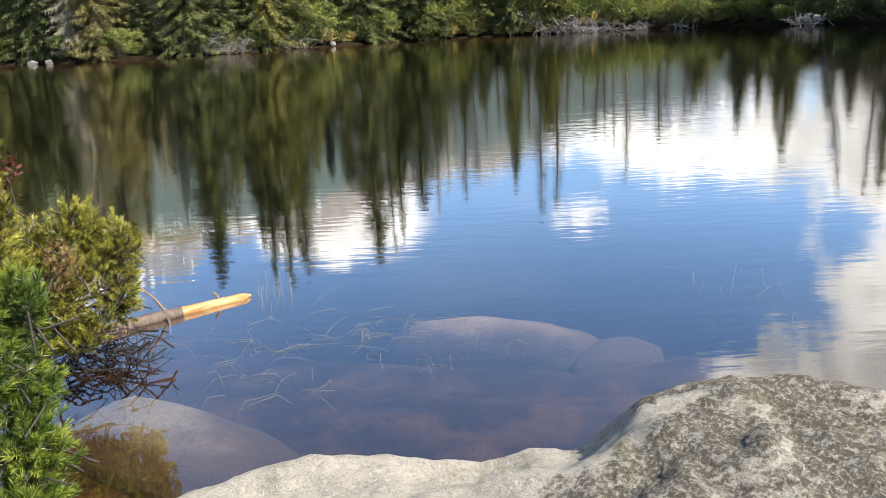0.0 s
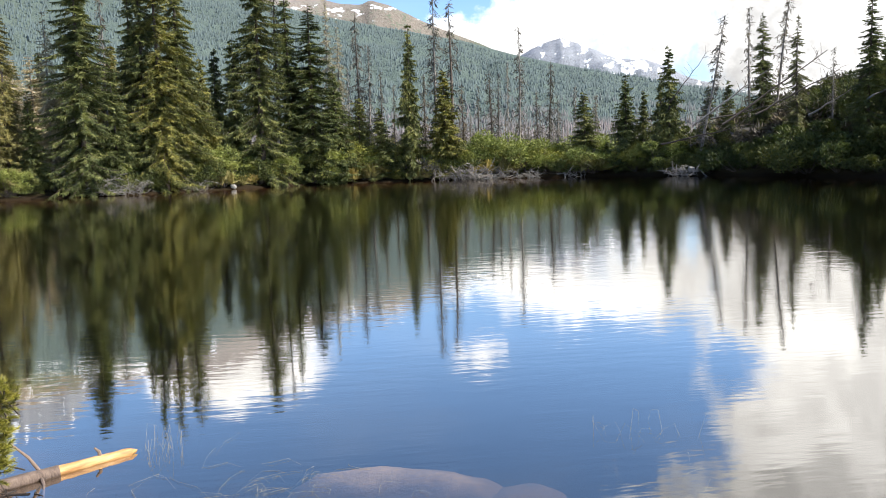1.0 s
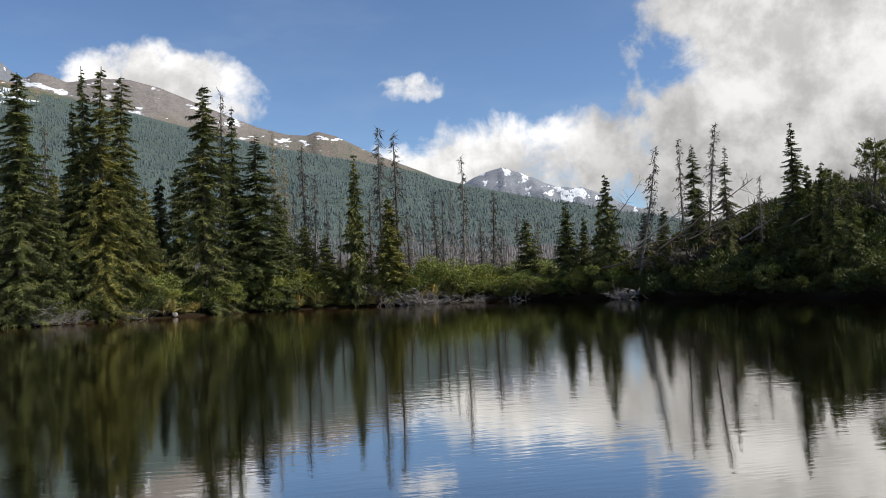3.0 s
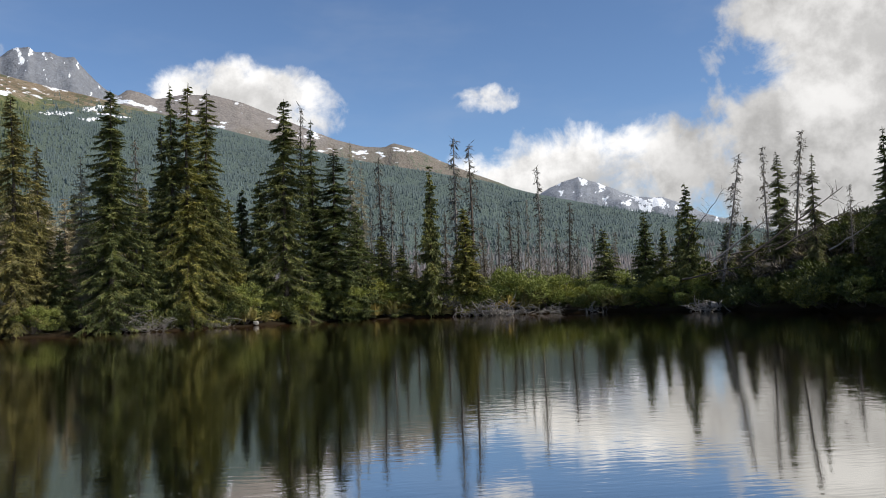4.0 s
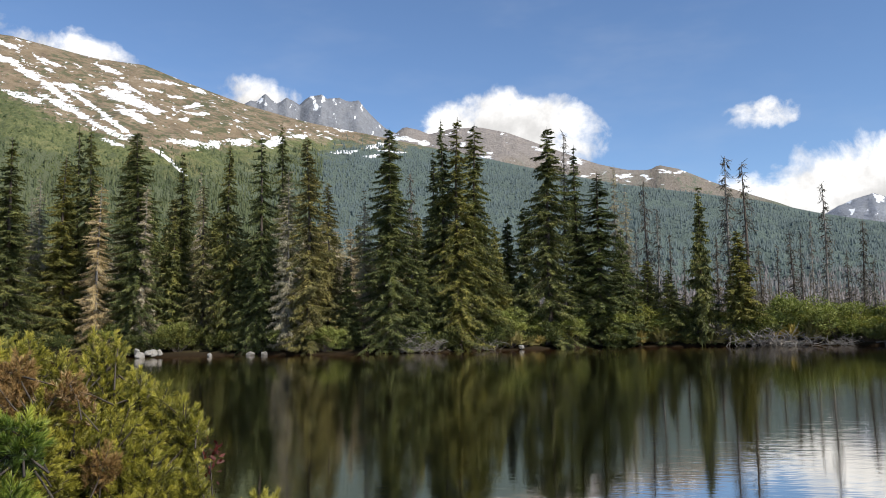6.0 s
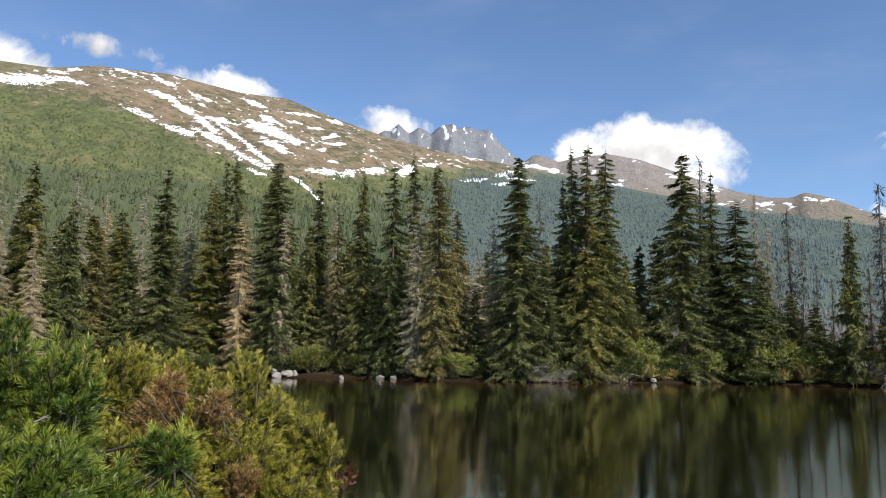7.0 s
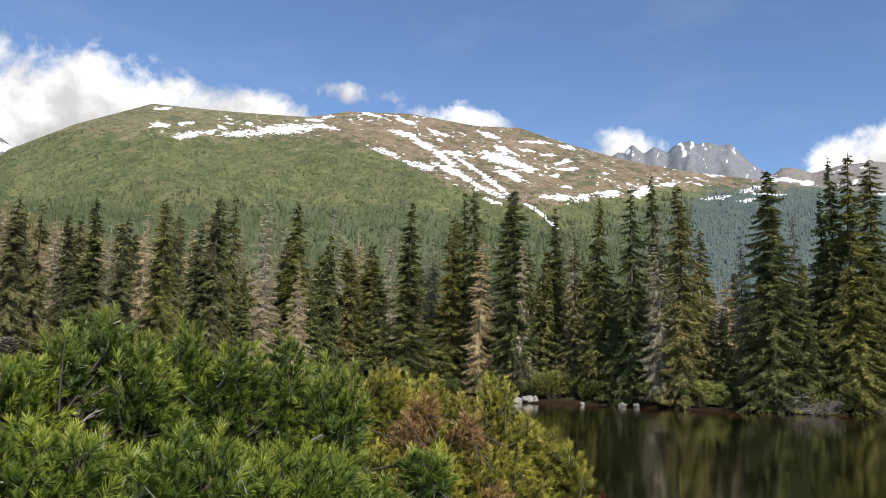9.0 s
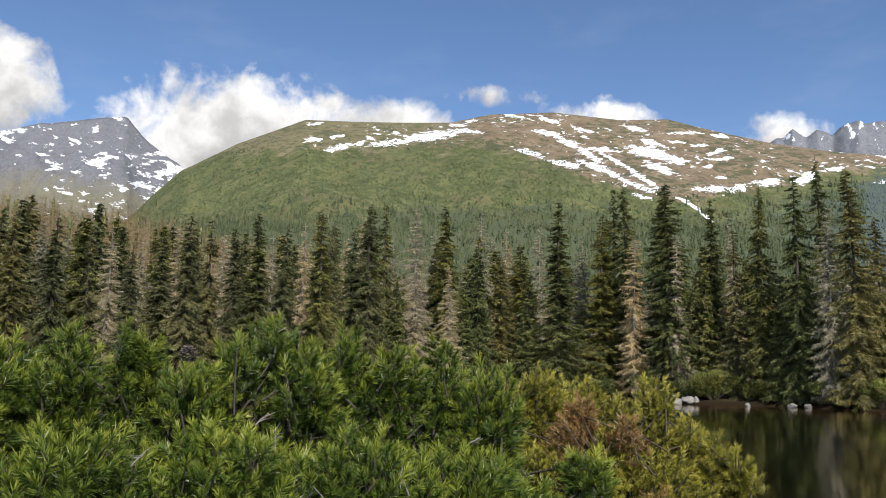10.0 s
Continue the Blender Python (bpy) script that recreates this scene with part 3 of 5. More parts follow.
def zone_slope():
    co = np.zeros(len(slope_ob.data.vertices) * 3, dtype=np.float32)
    slope_ob.data.vertices.foreach_get("co", co)
    x, y, z = co.reshape(-1, 3).T
    az, el = np.degrees(np.arctan2(x, y)), np.degrees(np.arctan2(z - 1.75, np.hypot(x, y)))

    # Snow patches: azimuth, elevation, half length, half thickness, slope.
    bowl = [(-43.3, 15.87, 0.98, 0.1, -0.24), (-41.7, 17.18, 0.98, 0.1, -0.19), (-40.3, 16.46, 1.01, 0.13, -0.43), (-38.8, 15.63, 0.93, 0.17, -0.67), (-39.2, 17.31, 0.62, 0.07, -0.28), (-35.7, 17.32, 0.75, 0.1, -0.3),
            (-34.5, 16.29, 0.57, 0.17, -0.28), (-34.5, 15.56, 1.24, 0.28, -0.24), (-36.7, 14.97, 1.15, 0.13, -0.58), (-34.9, 13.74, 1.19, 0.11, -0.64), (-37.7, 15.9, 0.87, 0.1, -0.12), (-38.0, 14.56, 1.43, 0.15, -0.44),
            (-40.6, 14.99, 0.88, 0.15, -0.23), (-35.5, 13.4, 1.08, 0.13, -0.44), (-35.2, 12.6, 0.67, 0.08, -0.25), (-33.8, 14.43, 1.03, 0.19, -0.44), (-32.6, 14.95, 0.67, 0.13, -0.16), (-32.3, 12.14, 0.51, 0.11, -0.57), (-31.4, 11.55, 0.67, 0.11, -0.89)]
    belt = [(-32.2, 16.8, 0.88, 0.05, -0.06), (-32.6, 16.21, 0.55, 0.05, -0.12), (-31.1, 15.89, 0.49, 0.05, 0.0), (-29.8, 16.44, 0.62, 0.06, -0.2), (-30.0, 15.42, 0.45, 0.08, 0.26), (-29.6, 14.88, 0.38, 0.06, 0.07), (-30.5, 14.41, 0.33, 0.07, -0.14),
            (-30.5, 12.9, 0.87, 0.15, -0.07), (-28.7, 12.86, 0.67, 0.19, 0.26), (-26.8, 13.11, 0.76, 0.15, -0.03), (-29.8, 13.63, 0.33, 0.07, -0.11), (-24.4, 13.21, 0.56, 0.23, 0.29), (-22.8, 13.67, 0.65, 0.08, 0.06), (-19.2, 14.14, 0.69, 0.07, 0.04),
            (-19.5, 12.64, 0.74, 0.08, 0.05), (-17.0, 13.1, 0.69, 0.11, 0.2), (-16.2, 12.74, 0.72, 0.07, -0.13), (-17.5, 12.36, 0.47, 0.06, 0.02)]
    dome = [(-53.2, 16.41, 1.53, 0.14, 0.17), (-50.4, 16.95, 1.59, 0.24, 0.11), (-57.0, 15.9, 0.93, 0.14, 0.27), (-55.6, 16.23, 0.36, 0.08, 0.53), (-59.1, 16.29, 0.54, 0.11, 0.07), (-57.3, 16.63, 0.52, 0.06, 0.19), (-59.0, 17.38, 0.48, 0.06, 0.12),
            (-48.5, 17.71, 0.52, 0.06, 0.0), (-47.8, 17.35, 0.98, 0.08, -0.09), (-47.4, 18.06, 0.34, 0.06, 0.16), (-53.1, 17.07, 0.35, 0.06, 0.18), (-54.9, 16.64, 0.25, 0.08, -0.2), (-44.3, 18.42, 0.63, 0.06, -0.16), (-41.6, 18.05, 0.71, 0.07, -0.21)]
    fray_a, fray_e = 0.16 * wob(az * 5, el * 14, 1.0, 71), 0.05 * wob(az * 7, el * 22, 1.0, 72)
    snow = np.full(len(az), -2.0)
    for a, e, half, thick, tilt in bowl + belt + dome:
        da = az + fray_a - a
        de = el + fray_e - e - tilt * da
        snow = np.maximum(snow, 1 - (da / (half * 1.25)) ** 2 - (de / (thick * 1.3 + 0.035)) ** 2)
    # Scattered flecks where the ground is bald.
    fleck = wob(az * 6, el * 22, 0.9, 73) + 0.7 * wob(az * 3, el * 4, 0.5, 74) - 1.05
    here = (el > grass_from(az) + 0.1) & (az > -60)
    snow = np.maximum(snow, np.where(here, fleck, -2.0))
    for key, val in (("over_wood", el - wood_top(az)), ("over_grass", el - grass_from(az)), ("snowfield", np.maximum(snow, -2.0))):
        layer = slope_ob.data.attributes.new(key, "FLOAT", "POINT")
        layer.data.foreach_set("value", val.astype(np.float32))


zone_slope()
mountain("back_ridge", "brown mountain ridge with snow patches behind the forested slope", M_BACK, 2100, 2900,
    [-20, -16.5, -15.7, -15.1, -14.1, -13.3, -11.5, -9.5, -7.5, -5.1, -1.1, 0.9, 2.4, 3.0, 4.3, 6.5, 10.7, 14], [12.8, 13.6, 14.0, 14.45, 14.25, 13.9, 14.3, 14.3, 13.85, 12.9, 11.4, 10.9, 10.8, 11.1, 10.75, 9.7, 8.0, 6.4], 50, seed=4, rows=40)
mountain("craggy_peak", "jagged grey rock peak with snow gullies", M_CRAG, 2400, 3300,
    [-29, -27, -26.1, -25.7, -25.1, -24.8, -24.3, -24.0, -23.6, -23.2, -22.7, -22.3, -21.8, -21.1, -20.7, -20.3, -19.8, -19.1, -18.4, -17.8, -17.2, -16.4, -13],
    [14.5, 15.5, 16.05, 16.0, 16.45, 16.2, 15.9, 16.05, 16.35, 16.1, 15.8, 16.2, 16.45, 16.6, 16.3, 16.35, 16.45, 16.2, 16.25, 15.6, 15.0, 14.3, 13.0], 170, crag=0.1, step=0.1, seed=6, rows=50)
mountain("distant_peak", "distant peak tinted blue-grey for haze, with bright snow fields", M_PEAK, 3000, 4200,
    [10, 13.9, 15, 16.3, 17.5, 19.9, 22, 22.8, 24.9, 28, 34], [5.5, 7.3, 7.9, 8.15, 7.7, 6.6, 6.3, 6.1, 5.0, 4.0, 3], 130, crag=0.12, step=0.2, seed=8, rows=40)
mountain("snowy_peak", "broad snow-streaked grey mountain under clouds", M_SNOWY, 2200, 3400,
    [-100, -90, -84, -79.4, -77.5, -75.2, -73.5, -72.4, -71.9, -70.9, -70.2, -68.9, -67.9, -66, -60], [11, 12.4, 13.4, 14.5, 15.25, 15.85, 16.35, 16.5, 16.65, 15.6, 15.0, 14.1, 13.5, 12, 9], 190, crag=0.08, step=0.2, seed=9, rows=70)


# ---- trees ----
def conifer(seed, H, R, mat, trunk_mat=None, clear=0.02, thin=0.0, spire=0.75, droop=0.5, twig=1.0, fill=1.0, sway=0.15, broad=1.0, curtain=1.0):
    """Meshes of one conifer: a tapered trunk and a crown of drooping boughs hung with curtains of twigs."""
    r = np.random.RandomState(seed)
    trunk, crown = Bag(), Bag()
    hs = np.linspace(-0.4, H, 16)
    bend = sway * np.sin(hs * 0.35 + seed) * (hs / H)
    axis = np.stack([bend, bend * 0.6, hs], -1)
    radii = (0.011 * H + 0.03) * np.clip(1 - hs / H, 0, 1) ** 0.8 + 0.012
    radii[0] *= 1.35
    trunk.tube(axis, radii, 7)

    def at(z):
        return np.array([np.interp(z, hs, axis[:, 0]), np.interp(z, hs, axis[:, 1]), z])

    up = np.array([0.0, 0.0, 1.0])
    ph = r.rand(4) * 6.283
    gaps = np.interp(np.linspace(0, 1, 200), np.linspace(0, 1, 26), r.rand(26))
    z = H * clear
    while z < H * 0.985:
        u = z / H
        gap = gaps[int(u * 199)]
        f = min(1.0, (1 - u) / 0.8) ** spire * (0.8 + 0.2 * min(1.0, u / 0.08))
        dense = 1 - thin * (0.3 + 1.0 * (gap < 0.4))
        for _ in range(int(round(4.0 + 2.6 * f + r.rand()))):
            if r.rand() > dense:
                continue
            a = r.rand() * 6.283
            lump = 0.9 + 0.2 * math.sin(2 * a + 0.5 * z + ph[0]) + 0.14 * math.sin(3 * a - 0.9 * z + ph[1]) + 0.1 * (gap - 0.5)
            L = R * f * (0.42 + 0.58 * r.rand() ** 0.8) * lump + 0.1
            root = at(min(H * 0.985, z + 0.3 * r.randn()))
            out = np.array([math.cos(a), math.sin(a), 0.0])
            side = np.array([-out[1], out[0], 0.0])
            m = max(3, int((4 + 13 * L) * fill))
            t = np.clip(np.linspace(0.12, 1.0, m) + 0.04 * r.randn(m), 0.05, 1.05)
            # Old boughs hang and lift at the tip; young ones near the top rise.
            fall = droop * (0.45 + 0.9 * (1 - u)) * (0.45 + 1.1 * r.rand()) - 0.22 * u ** 3
            dz = -fall * t * (1.3 - 0.3 * t) + 0.12 * (1 - u) * t ** 3
            pts = root + out * (t * L)[:, None] + up * (dz * L)[:, None]
            if L > 0.9:
                w = 0.01 + 0.007 * L
                trunk.tube(np.stack([root, pts[m // 2], pts[-1]]), [w, w * 0.6, 0.004], 3)
            for sgn in (-1.0, 1.0, 0.0):
                turn = np.abs(0.85 + 0.3 * r.randn(m)) * sgn
                hang = -(0.1 + 0.55 * r.rand(m) * (0.4 + (1 - u))) if sgn else -(1.0 + 1.8 * r.rand(m)) * (1.15 - u) * curtain
                way = unit(out * np.cos(turn)[:, None] * (0.8 if sgn else 0.5) + side * np.sin(turn)[:, None] + up * hang[:, None])
                ln = (0.12 + 0.26 * min(L, 1.7) * (1.1 - 0.7 * t)) * (0.6 + 0.7 * r.rand(m)) * twig
                flat = unit(np.cross(way, up + 0.7 * r.randn(m, 3)))
                crown.sprigs(pts, way, ln * 1.15, ((0.024 + 0.022 * r.rand(m)) + 0.05 * ln) * broad, flat)
        z += (0.18 + 0.1 * r.rand() - 0.06 * u) * (H / 15) ** 0.5
    # The leader.
    crown.sprigs(at(H * 0.96)[None], np.array([[0, 0, 1.0]]), np.array([0.05 * H]), np.array([0.035]), np.array([[1.0, 0, 0]]))
    return trunk.mesh("trunk", trunk_mat or M_BARK, True), crown.mesh("crown", mat)


def dead_conifer(seed, H, R, lean=0.0, stubs=1.0, mat=None):
    """A dead spruce: bare bole, short drooping dead limbs with sparse twigs."""
    r = np.random.RandomState(seed)
    trunk, twigs = Bag(), Bag()
    hs = np.linspace(-0.4, H, 16)
    bend = 0.1 * np.sin(hs * 0.4 + seed)
    axis = np.stack([bend + lean * hs, 0.5 * bend, hs], -1)
    trunk.tube(axis, (0.009 * H + 0.03) * np.clip(1 - hs / H, 0, 1) ** 0.75 + 0.014, 7)
    z = H * 0.2
    while z < H * 0.99:
        u = z / H
        for _ in range(int(2 + 3 * r.rand() * stubs)):
            a = r.rand() * 6.283
            L = R * (1 - u) ** 0.6 * (0.25 + 0.8 * r.rand()) + 0.12
            root = np.array([np.interp(z, hs, axis[:, 0]), np.interp(z, hs, axis[:, 1]), z + 0.2 * r.rand()])
            out = np.array([math.cos(a), math.sin(a), 0.0])
            mid = root + out * L * 0.5 + [0, 0, -0.12 * L]
            tip = root + out * L + [0, 0, -0.45 * L + 0.3 * L * r.rand()]
            trunk.tube([root, mid, tip], [0.022, 0.015, 0.006], 3)
            m = int(4 + 9 * L)
            t = r.rand(m)[:, None]
            pts = np.where(t < 0.5, root + (mid - root) * 2 * t, mid + (tip - mid) * (2 * t - 1))
            way = unit(out * 0.5 + r.randn(m, 3) * 0.5 + np.array([0, 0, -0.55]))
            ln = 0.16 + 0.4 * r.rand(m)
            twigs.blades(pts, way, ln, 0.018 + 0.02 * r.rand(m), unit(np.cross(way, r.randn(m, 3))))
        z += 0.2 + 0.22 * r.rand()
    return trunk.mesh("trunk", M_GREY_BARK if mat is None else mat, True), twigs.mesh("branchwork", M_DEAD)


def pine(seed, H, R):
    """A round-topped pine with an open crown of needle clumps on bent limbs."""
    r = np.random.RandomState(seed)
    trunk, crown = Bag(), Bag()
    hs = np.linspace(-0.4, H * 0.96, 12)
    axis = np.stack([0.25 * np.sin(hs * 0.5 + seed), 0.2 * np.cos(hs * 0.4), hs], -1)
    trunk.tube(axis, (0.013 * H + 0.03) * np.clip(1 - hs / H, 0, 1) ** 0.7 + 0.02, 7)
    for _ in range(int(H * 4.2)):
        u = 0.22 + 0.78 * r.rand() ** 0.8
        a, z = r.rand() * 6.283, H * 0.95 * u
        L = R * math.sqrt(max(0.08, 1 - ((u - 0.5) / 0.56) ** 2)) * (0.5 + 0.6 * r.rand())
        root = np.array([np.interp(z, hs, axis[:, 0]), np.interp(z, hs, axis[:, 1]), z])
        out = np.array([math.cos(a), math.sin(a), 0.0])
        tip = root + out * L + [0, 0, L * (0.1 + 0.3 * r.rand())]
        mid = (root + tip) / 2 + [0, 0, -0.08 * L]
        trunk.tube([root, mid, tip], [0.04, 0.028, 0.01], 4)
        for c in np.linspace(0.45, 1.0, 4):
            hub = root + (tip - root) * c + 0.14 * r.randn(3)
            m = 34
            way = unit(r.randn(m, 3) + out * 0.4 + np.array([0, 0, 0.5]))
            crown.blades(hub + 0.12 * r.randn(m, 3), way, 0.22 + 0.2 * r.rand(m), 0.03 + 0.02 * r.rand(m), unit(np.cross(way, r.randn(m, 3))))
    return trunk.mesh("trunk", M_BARK, True), crown.mesh("crown", M_SPRUCE)


def shrub(seed, R, H, mat, leaf=0.16, count=1500, upright=0.35):
    """A low bush: bent stems from one foot and an uneven crown of small leaves in clumps."""
    r = np.random.RandomState(seed)
    stems, crown = Bag(), Bag()
    lobes = []
    for _ in range(15):
        a, q = r.rand() * 6.283, R * r.rand() ** 0.6 * 0.85
        c = np.array([q * math.cos(a), q * math.sin(a), H * (0.3 + 0.65 * r.rand() * (1 - 0.55 * (q / R) ** 2))])
        lobes.append((c, 0.22 * (R + H) * (0.35 + 0.5 * r.rand())))
        stems.tube([[0, 0, -0.15], c * [0.55, 0.55, 0.35], c], [0.035, 0.025, 0.008], 4)
    for c, s in lobes:
        m = int(count / len(lobes))
        d = unit(r.randn(m, 3))
        pts = c + d * s * (0.4 + 0.6 * r.rand(m, 1) ** 0.4) * [1, 1, 0.75]
        pts[:, 2] = np.maximum(pts[:, 2], 0.02)
        way = unit(d * 0.8 + np.array([0, 0, upright]) + 0.6 * r.randn(m, 3))
        crown.sprigs(pts, way, leaf * 1.2 * (0.7 + 0.7 * r.rand(m)), leaf * (0.2 + 0.14 * r.rand(m)), unit(np.cross(way, r.randn(m, 3))))
    return stems.mesh("branchwork", M_BARK, True), crown.mesh("crown", mat)


KINDS = {}


def kind(key, name, label, category, group, size, build, parts=("trunk", "crown")):
    KINDS[key] = dict(name=name, label=label, category=category, group=group, size=size, build=build, parts=parts, first=None)


def plant(key, x, y, tall, turn=0.0, wide=None, label="", tip=(0, 0), sink=0.05, z=None):
    """Sets a plant of that kind on the ground, tall metres high; the meshes are shared by all of its kind."""
    k = KINDS[key]
    s = tall / k["size"]
    w = wide if wide else s
    m = pose(x, y, (ground_z(x, y) if z is None else z) - sink, tip[0], tip[1], turn)
    if k["first"] is None:
        root = new(k["name"])
        for pn, me in zip(k["parts"], k["build"]()):
            tagged(part(pn, me, root), kind="" if pn == "trunk" else "stuff")
        root.matrix_basis = m @ Matrix.Diagonal((w, w, s, 1))
        tagged(root, k["label"], k["category"], k["group"])
        k["first"] = root
    else:
        f = k["first"].scale
        root = copy_thing(k["first"], m @ Matrix.Diagonal((w / f[0], w / f[1], s / f[2], 1)))
    if label:
        tagged(root, label)
    return root


SPRUCES = "spruces round the lake"
for i in range(5):
    kind(f"full{i}", "spruce_tree", "tall dark green spruce with drooping branches on the lake shore", "tree", SPRUCES, 17.0,
         lambda i=i: conifer(20 + i, 17.0, 3.0, M_SPRUCE, thin=(0.1, 0.3, 0.15, 0.35, 0.2)[i], spire=(0.8, 0.7, 0.95, 0.8, 0.62)[i], droop=(0.5, 0.65, 0.45, 0.6, 0.55)[i], fill=1.85, twig=0.82, broad=0.64))
for i in range(4):
    kind(f"thin{i}", "spruce_tree", "thinning olive-green spruce with greyish lower branches by the lake", "tree", SPRUCES, 15.0,
         lambda i=i: conifer(40 + i, 15.0, 2.8, M_SPRUCE_OLD, thin=(0.4, 0.3, 0.5, 0.35)[i], spire=(0.75, 0.65, 0.8, 0.7)[i], droop=0.55, fill=1.7, twig=0.82, broad=0.62))
for i in range(3):
    kind(f"young{i}", "spruce_tree", "young green spruce with a dense pointed crown near the water", "tree", SPRUCES, 8.0,
         lambda i=i: conifer(60 + i, 8.0, 1.9, M_SPRUCE, thin=0.15, spire=(0.9, 0.75, 1.0)[i], droop=0.35, twig=0.85, fill=1.2))
for i in range(2):
    kind(f"dry{i}", "larch_tree", "leafless tan larch with fine dry twigs among the spruces", "tree", "dry larches in the forest", 12.0,
         lambda i=i: conifer(70 + i, 12.0, 2.5, M_DRY, M_GREY_BARK, clear=0.1, thin=0.35, spire=0.7, droop=0.4, twig=0.85, fill=1.2, broad=0.32, curtain=0.6))
# Plainer ones for the depth of the forest.
for i in range(3):
    kind(f"rear{i}", "spruce_tree", "dark spruce deeper in the forest behind the shore", "tree", SPRUCES, 13.0,
         lambda i=i: conifer(140 + i, 13.0, 2.5, (M_SPRUCE_OLD, M_SPRUCE_OLD, M_SPRUCE)[i], thin=0.25, fill=0.35, twig=1.4, broad=1.9, spire=0.8))
kind("reardry", "larch_tree", "leafless tan larch deeper in the forest", "tree", "dry larches in the forest", 11.0,
     lambda: conifer(150, 11.0, 2.3, M_DRY, M_GREY_BARK, clear=0.1, thin=0.25, droop=0.12, fill=0.6, twig=1.0, broad=0.6, curtain=0.3))
for i in range(4):
    kind(f"dead{i}", "dead_spruce", "dead grey spruce, bare trunk with short drooping limbs", "dead tree", "dead trees behind the shore", 12.0,
         lambda i=i: dead_conifer(80 + i, 12.0, (1.3, 0.9, 1.7, 1.1)[i], (0.0, 0.02, -0.01, 0.0)[i], (1.4, 0.7, 1.8, 1.0)[i], (None, M_BARK, M_BARK, None)[i]), ("trunk", "branchwork"))
kind("pine", "pine_tree", "open-crowned pine on the mound above the lake", "tree", "", 11.0, lambda: pine(91, 11.0, 2.4))
for i in range(2):
    kind(f"willow{i}", "shrub", "bright green leafy shrub at the water's edge", "shrub", "shrubs along the shore", 2.5, lambda i=i: shrub(100 + i, 1.9, 2.5, M_LEAF, 0.12, 4600), ("branchwork", "crown"))
for i in range(3):
    kind(f"scrub{i}", "dwarf_pine", "low dark green dwarf pine bush on the far shore", "shrub", "dwarf pines on the far shore", 1.6, lambda i=i: shrub(110 + i, 1.7, 1.6, M_SCRUB, 0.13, 3600, 0.9), ("branchwork", "crown"))
for i in range(2):
    kind(f"deadbrush{i}", "dead_shrub", "tangle of grey-brown dead branches on the mound", "shrub", "dead brush on the mound", 1.8, lambda i=i: shrub(130 + i, 1.6, 1.8, M_DEAD, 0.3, 900, 0.3), ("branchwork", "crown"))
kind("tussock", "grass_tussock", "yellowed grass tussock at the water's edge", "grass", "tussocks on the far shore", 0.6, lambda: shrub(120, 0.5, 0.6, M_TUSSOCK, 0.34, 500, 1.6), ("branchwork", "crown"))


def shore_distance(az):
    d = np.arange(40.0, 90.0, 0.25)
    s = lake_side(d * math.sin(radians(az)), d * math.cos(radians(az)))
    wet = np.nonzero(s < 0)[0]
    return float(d[wet[-1]]) if len(wet) else 45.0


def stand(keys, rows, rng):
    """Trees near the far shore: azimuth, elevation of the top, half width of the crown in degrees, metres back from the water."""
    for i, (az, el, half, back) in enumerate(rows):
        d = shore_distance(az) + 1.4 + back
        p = polar(az, d)
        key = keys[i % len(keys)]
        tall = 1.75 + d * math.tan(radians(el)) - ground_z(p.x, p.y)
        plant(key, p.x, p.y, tall, rng.rand() * 360, d * math.tan(radians(half)) / REACH[key[:-1]])


REACH = {"full": 2.75, "thin": 2.55, "young": 1.75, "dry": 2.3, "dead": 1.2}
rng = np.random.RandomState(7)
# The spruces of the far shore, from the middle to the west, then the mound.
stand(["full0", "full3", "full1", "full4", "full2"], [(-27.5, 13.2, 1.8, 1), (-25.3, 13.8, 2.1, 0), (-23.8, 14.7, 1.5, 4), (-16.2, 14.4, 2.75, 0), (-13.1, 12.8, 1.8, 3), (-12.4, 15.0, 2.0, 1), (-11.3, 15.1, 2.7, 0),
    (-10.1, 14.7, 2.5, 1), (-4.8, 14.2, 2.6, 1), (-2.8, 12.8, 1.9, 1), (-1.3, 10.9, 2.8, 0), (-53.6, 12.2, 1.6, 6), (-49.2, 12.2, 2.0, 5), (-43.7, 9.3, 1.9, 6), (-41.1, 12.5, 2.7, 0), (-38.0, 11.6, 2.2, 3),
    (-37.2, 13.5, 1.6, 4), (-36.4, 13.6, 1.8, 3), (-33.5, 13.5, 2.4, 0), (-30.7, 12.3, 1.9, 6), (-62.6, 11.2, 2.1, 6), (-58.2, 11.3, 2.1, 3), (-57.3, 10.7, 1.7, 6), (-54.8, 11.8, 2.1, 4), (35.6, 9.8, 1.7, 2), (29.4, 9.0, 1.3, 4)], rng)
stand(["thin0", "thin1", "thin3", "thin2"], [(-22.0, 13.7, 2.3, 0), (-58.2, 11.6, 1.7, 4), (-57.4, 10.8, 1.6, 2), (-54.7, 12.0, 1.9, 3), (-33.8, 13.2, 2.2, 2), (-77.9, 9.6, 1.7, 8), (-75.5, 9.9, 1.8, 8), (-73.4, 9.2, 1.7, 4),
    (-70.8, 7.9, 1.6, 4), (-68.9, 9.2, 1.7, 9), (-67.2, 10.9, 2.0, 6), (-65.8, 10.4, 1.8, 8), (-64.1, 9.9, 1.7, 10), (-60.6, 10.1, 1.7, 3), (-55.9, 10.4, 1.6, 8), (31.5, 8.6, 1.2, 3), (-20.6, 10.6, 1.7, 2),
    (-80.5, 9.4, 1.8, 7), (-84.0, 9.8, 1.9, 9), (-29.2, 10.2, 1.8, 2), (-45.2, 8.6, 1.7, 4)], rng)
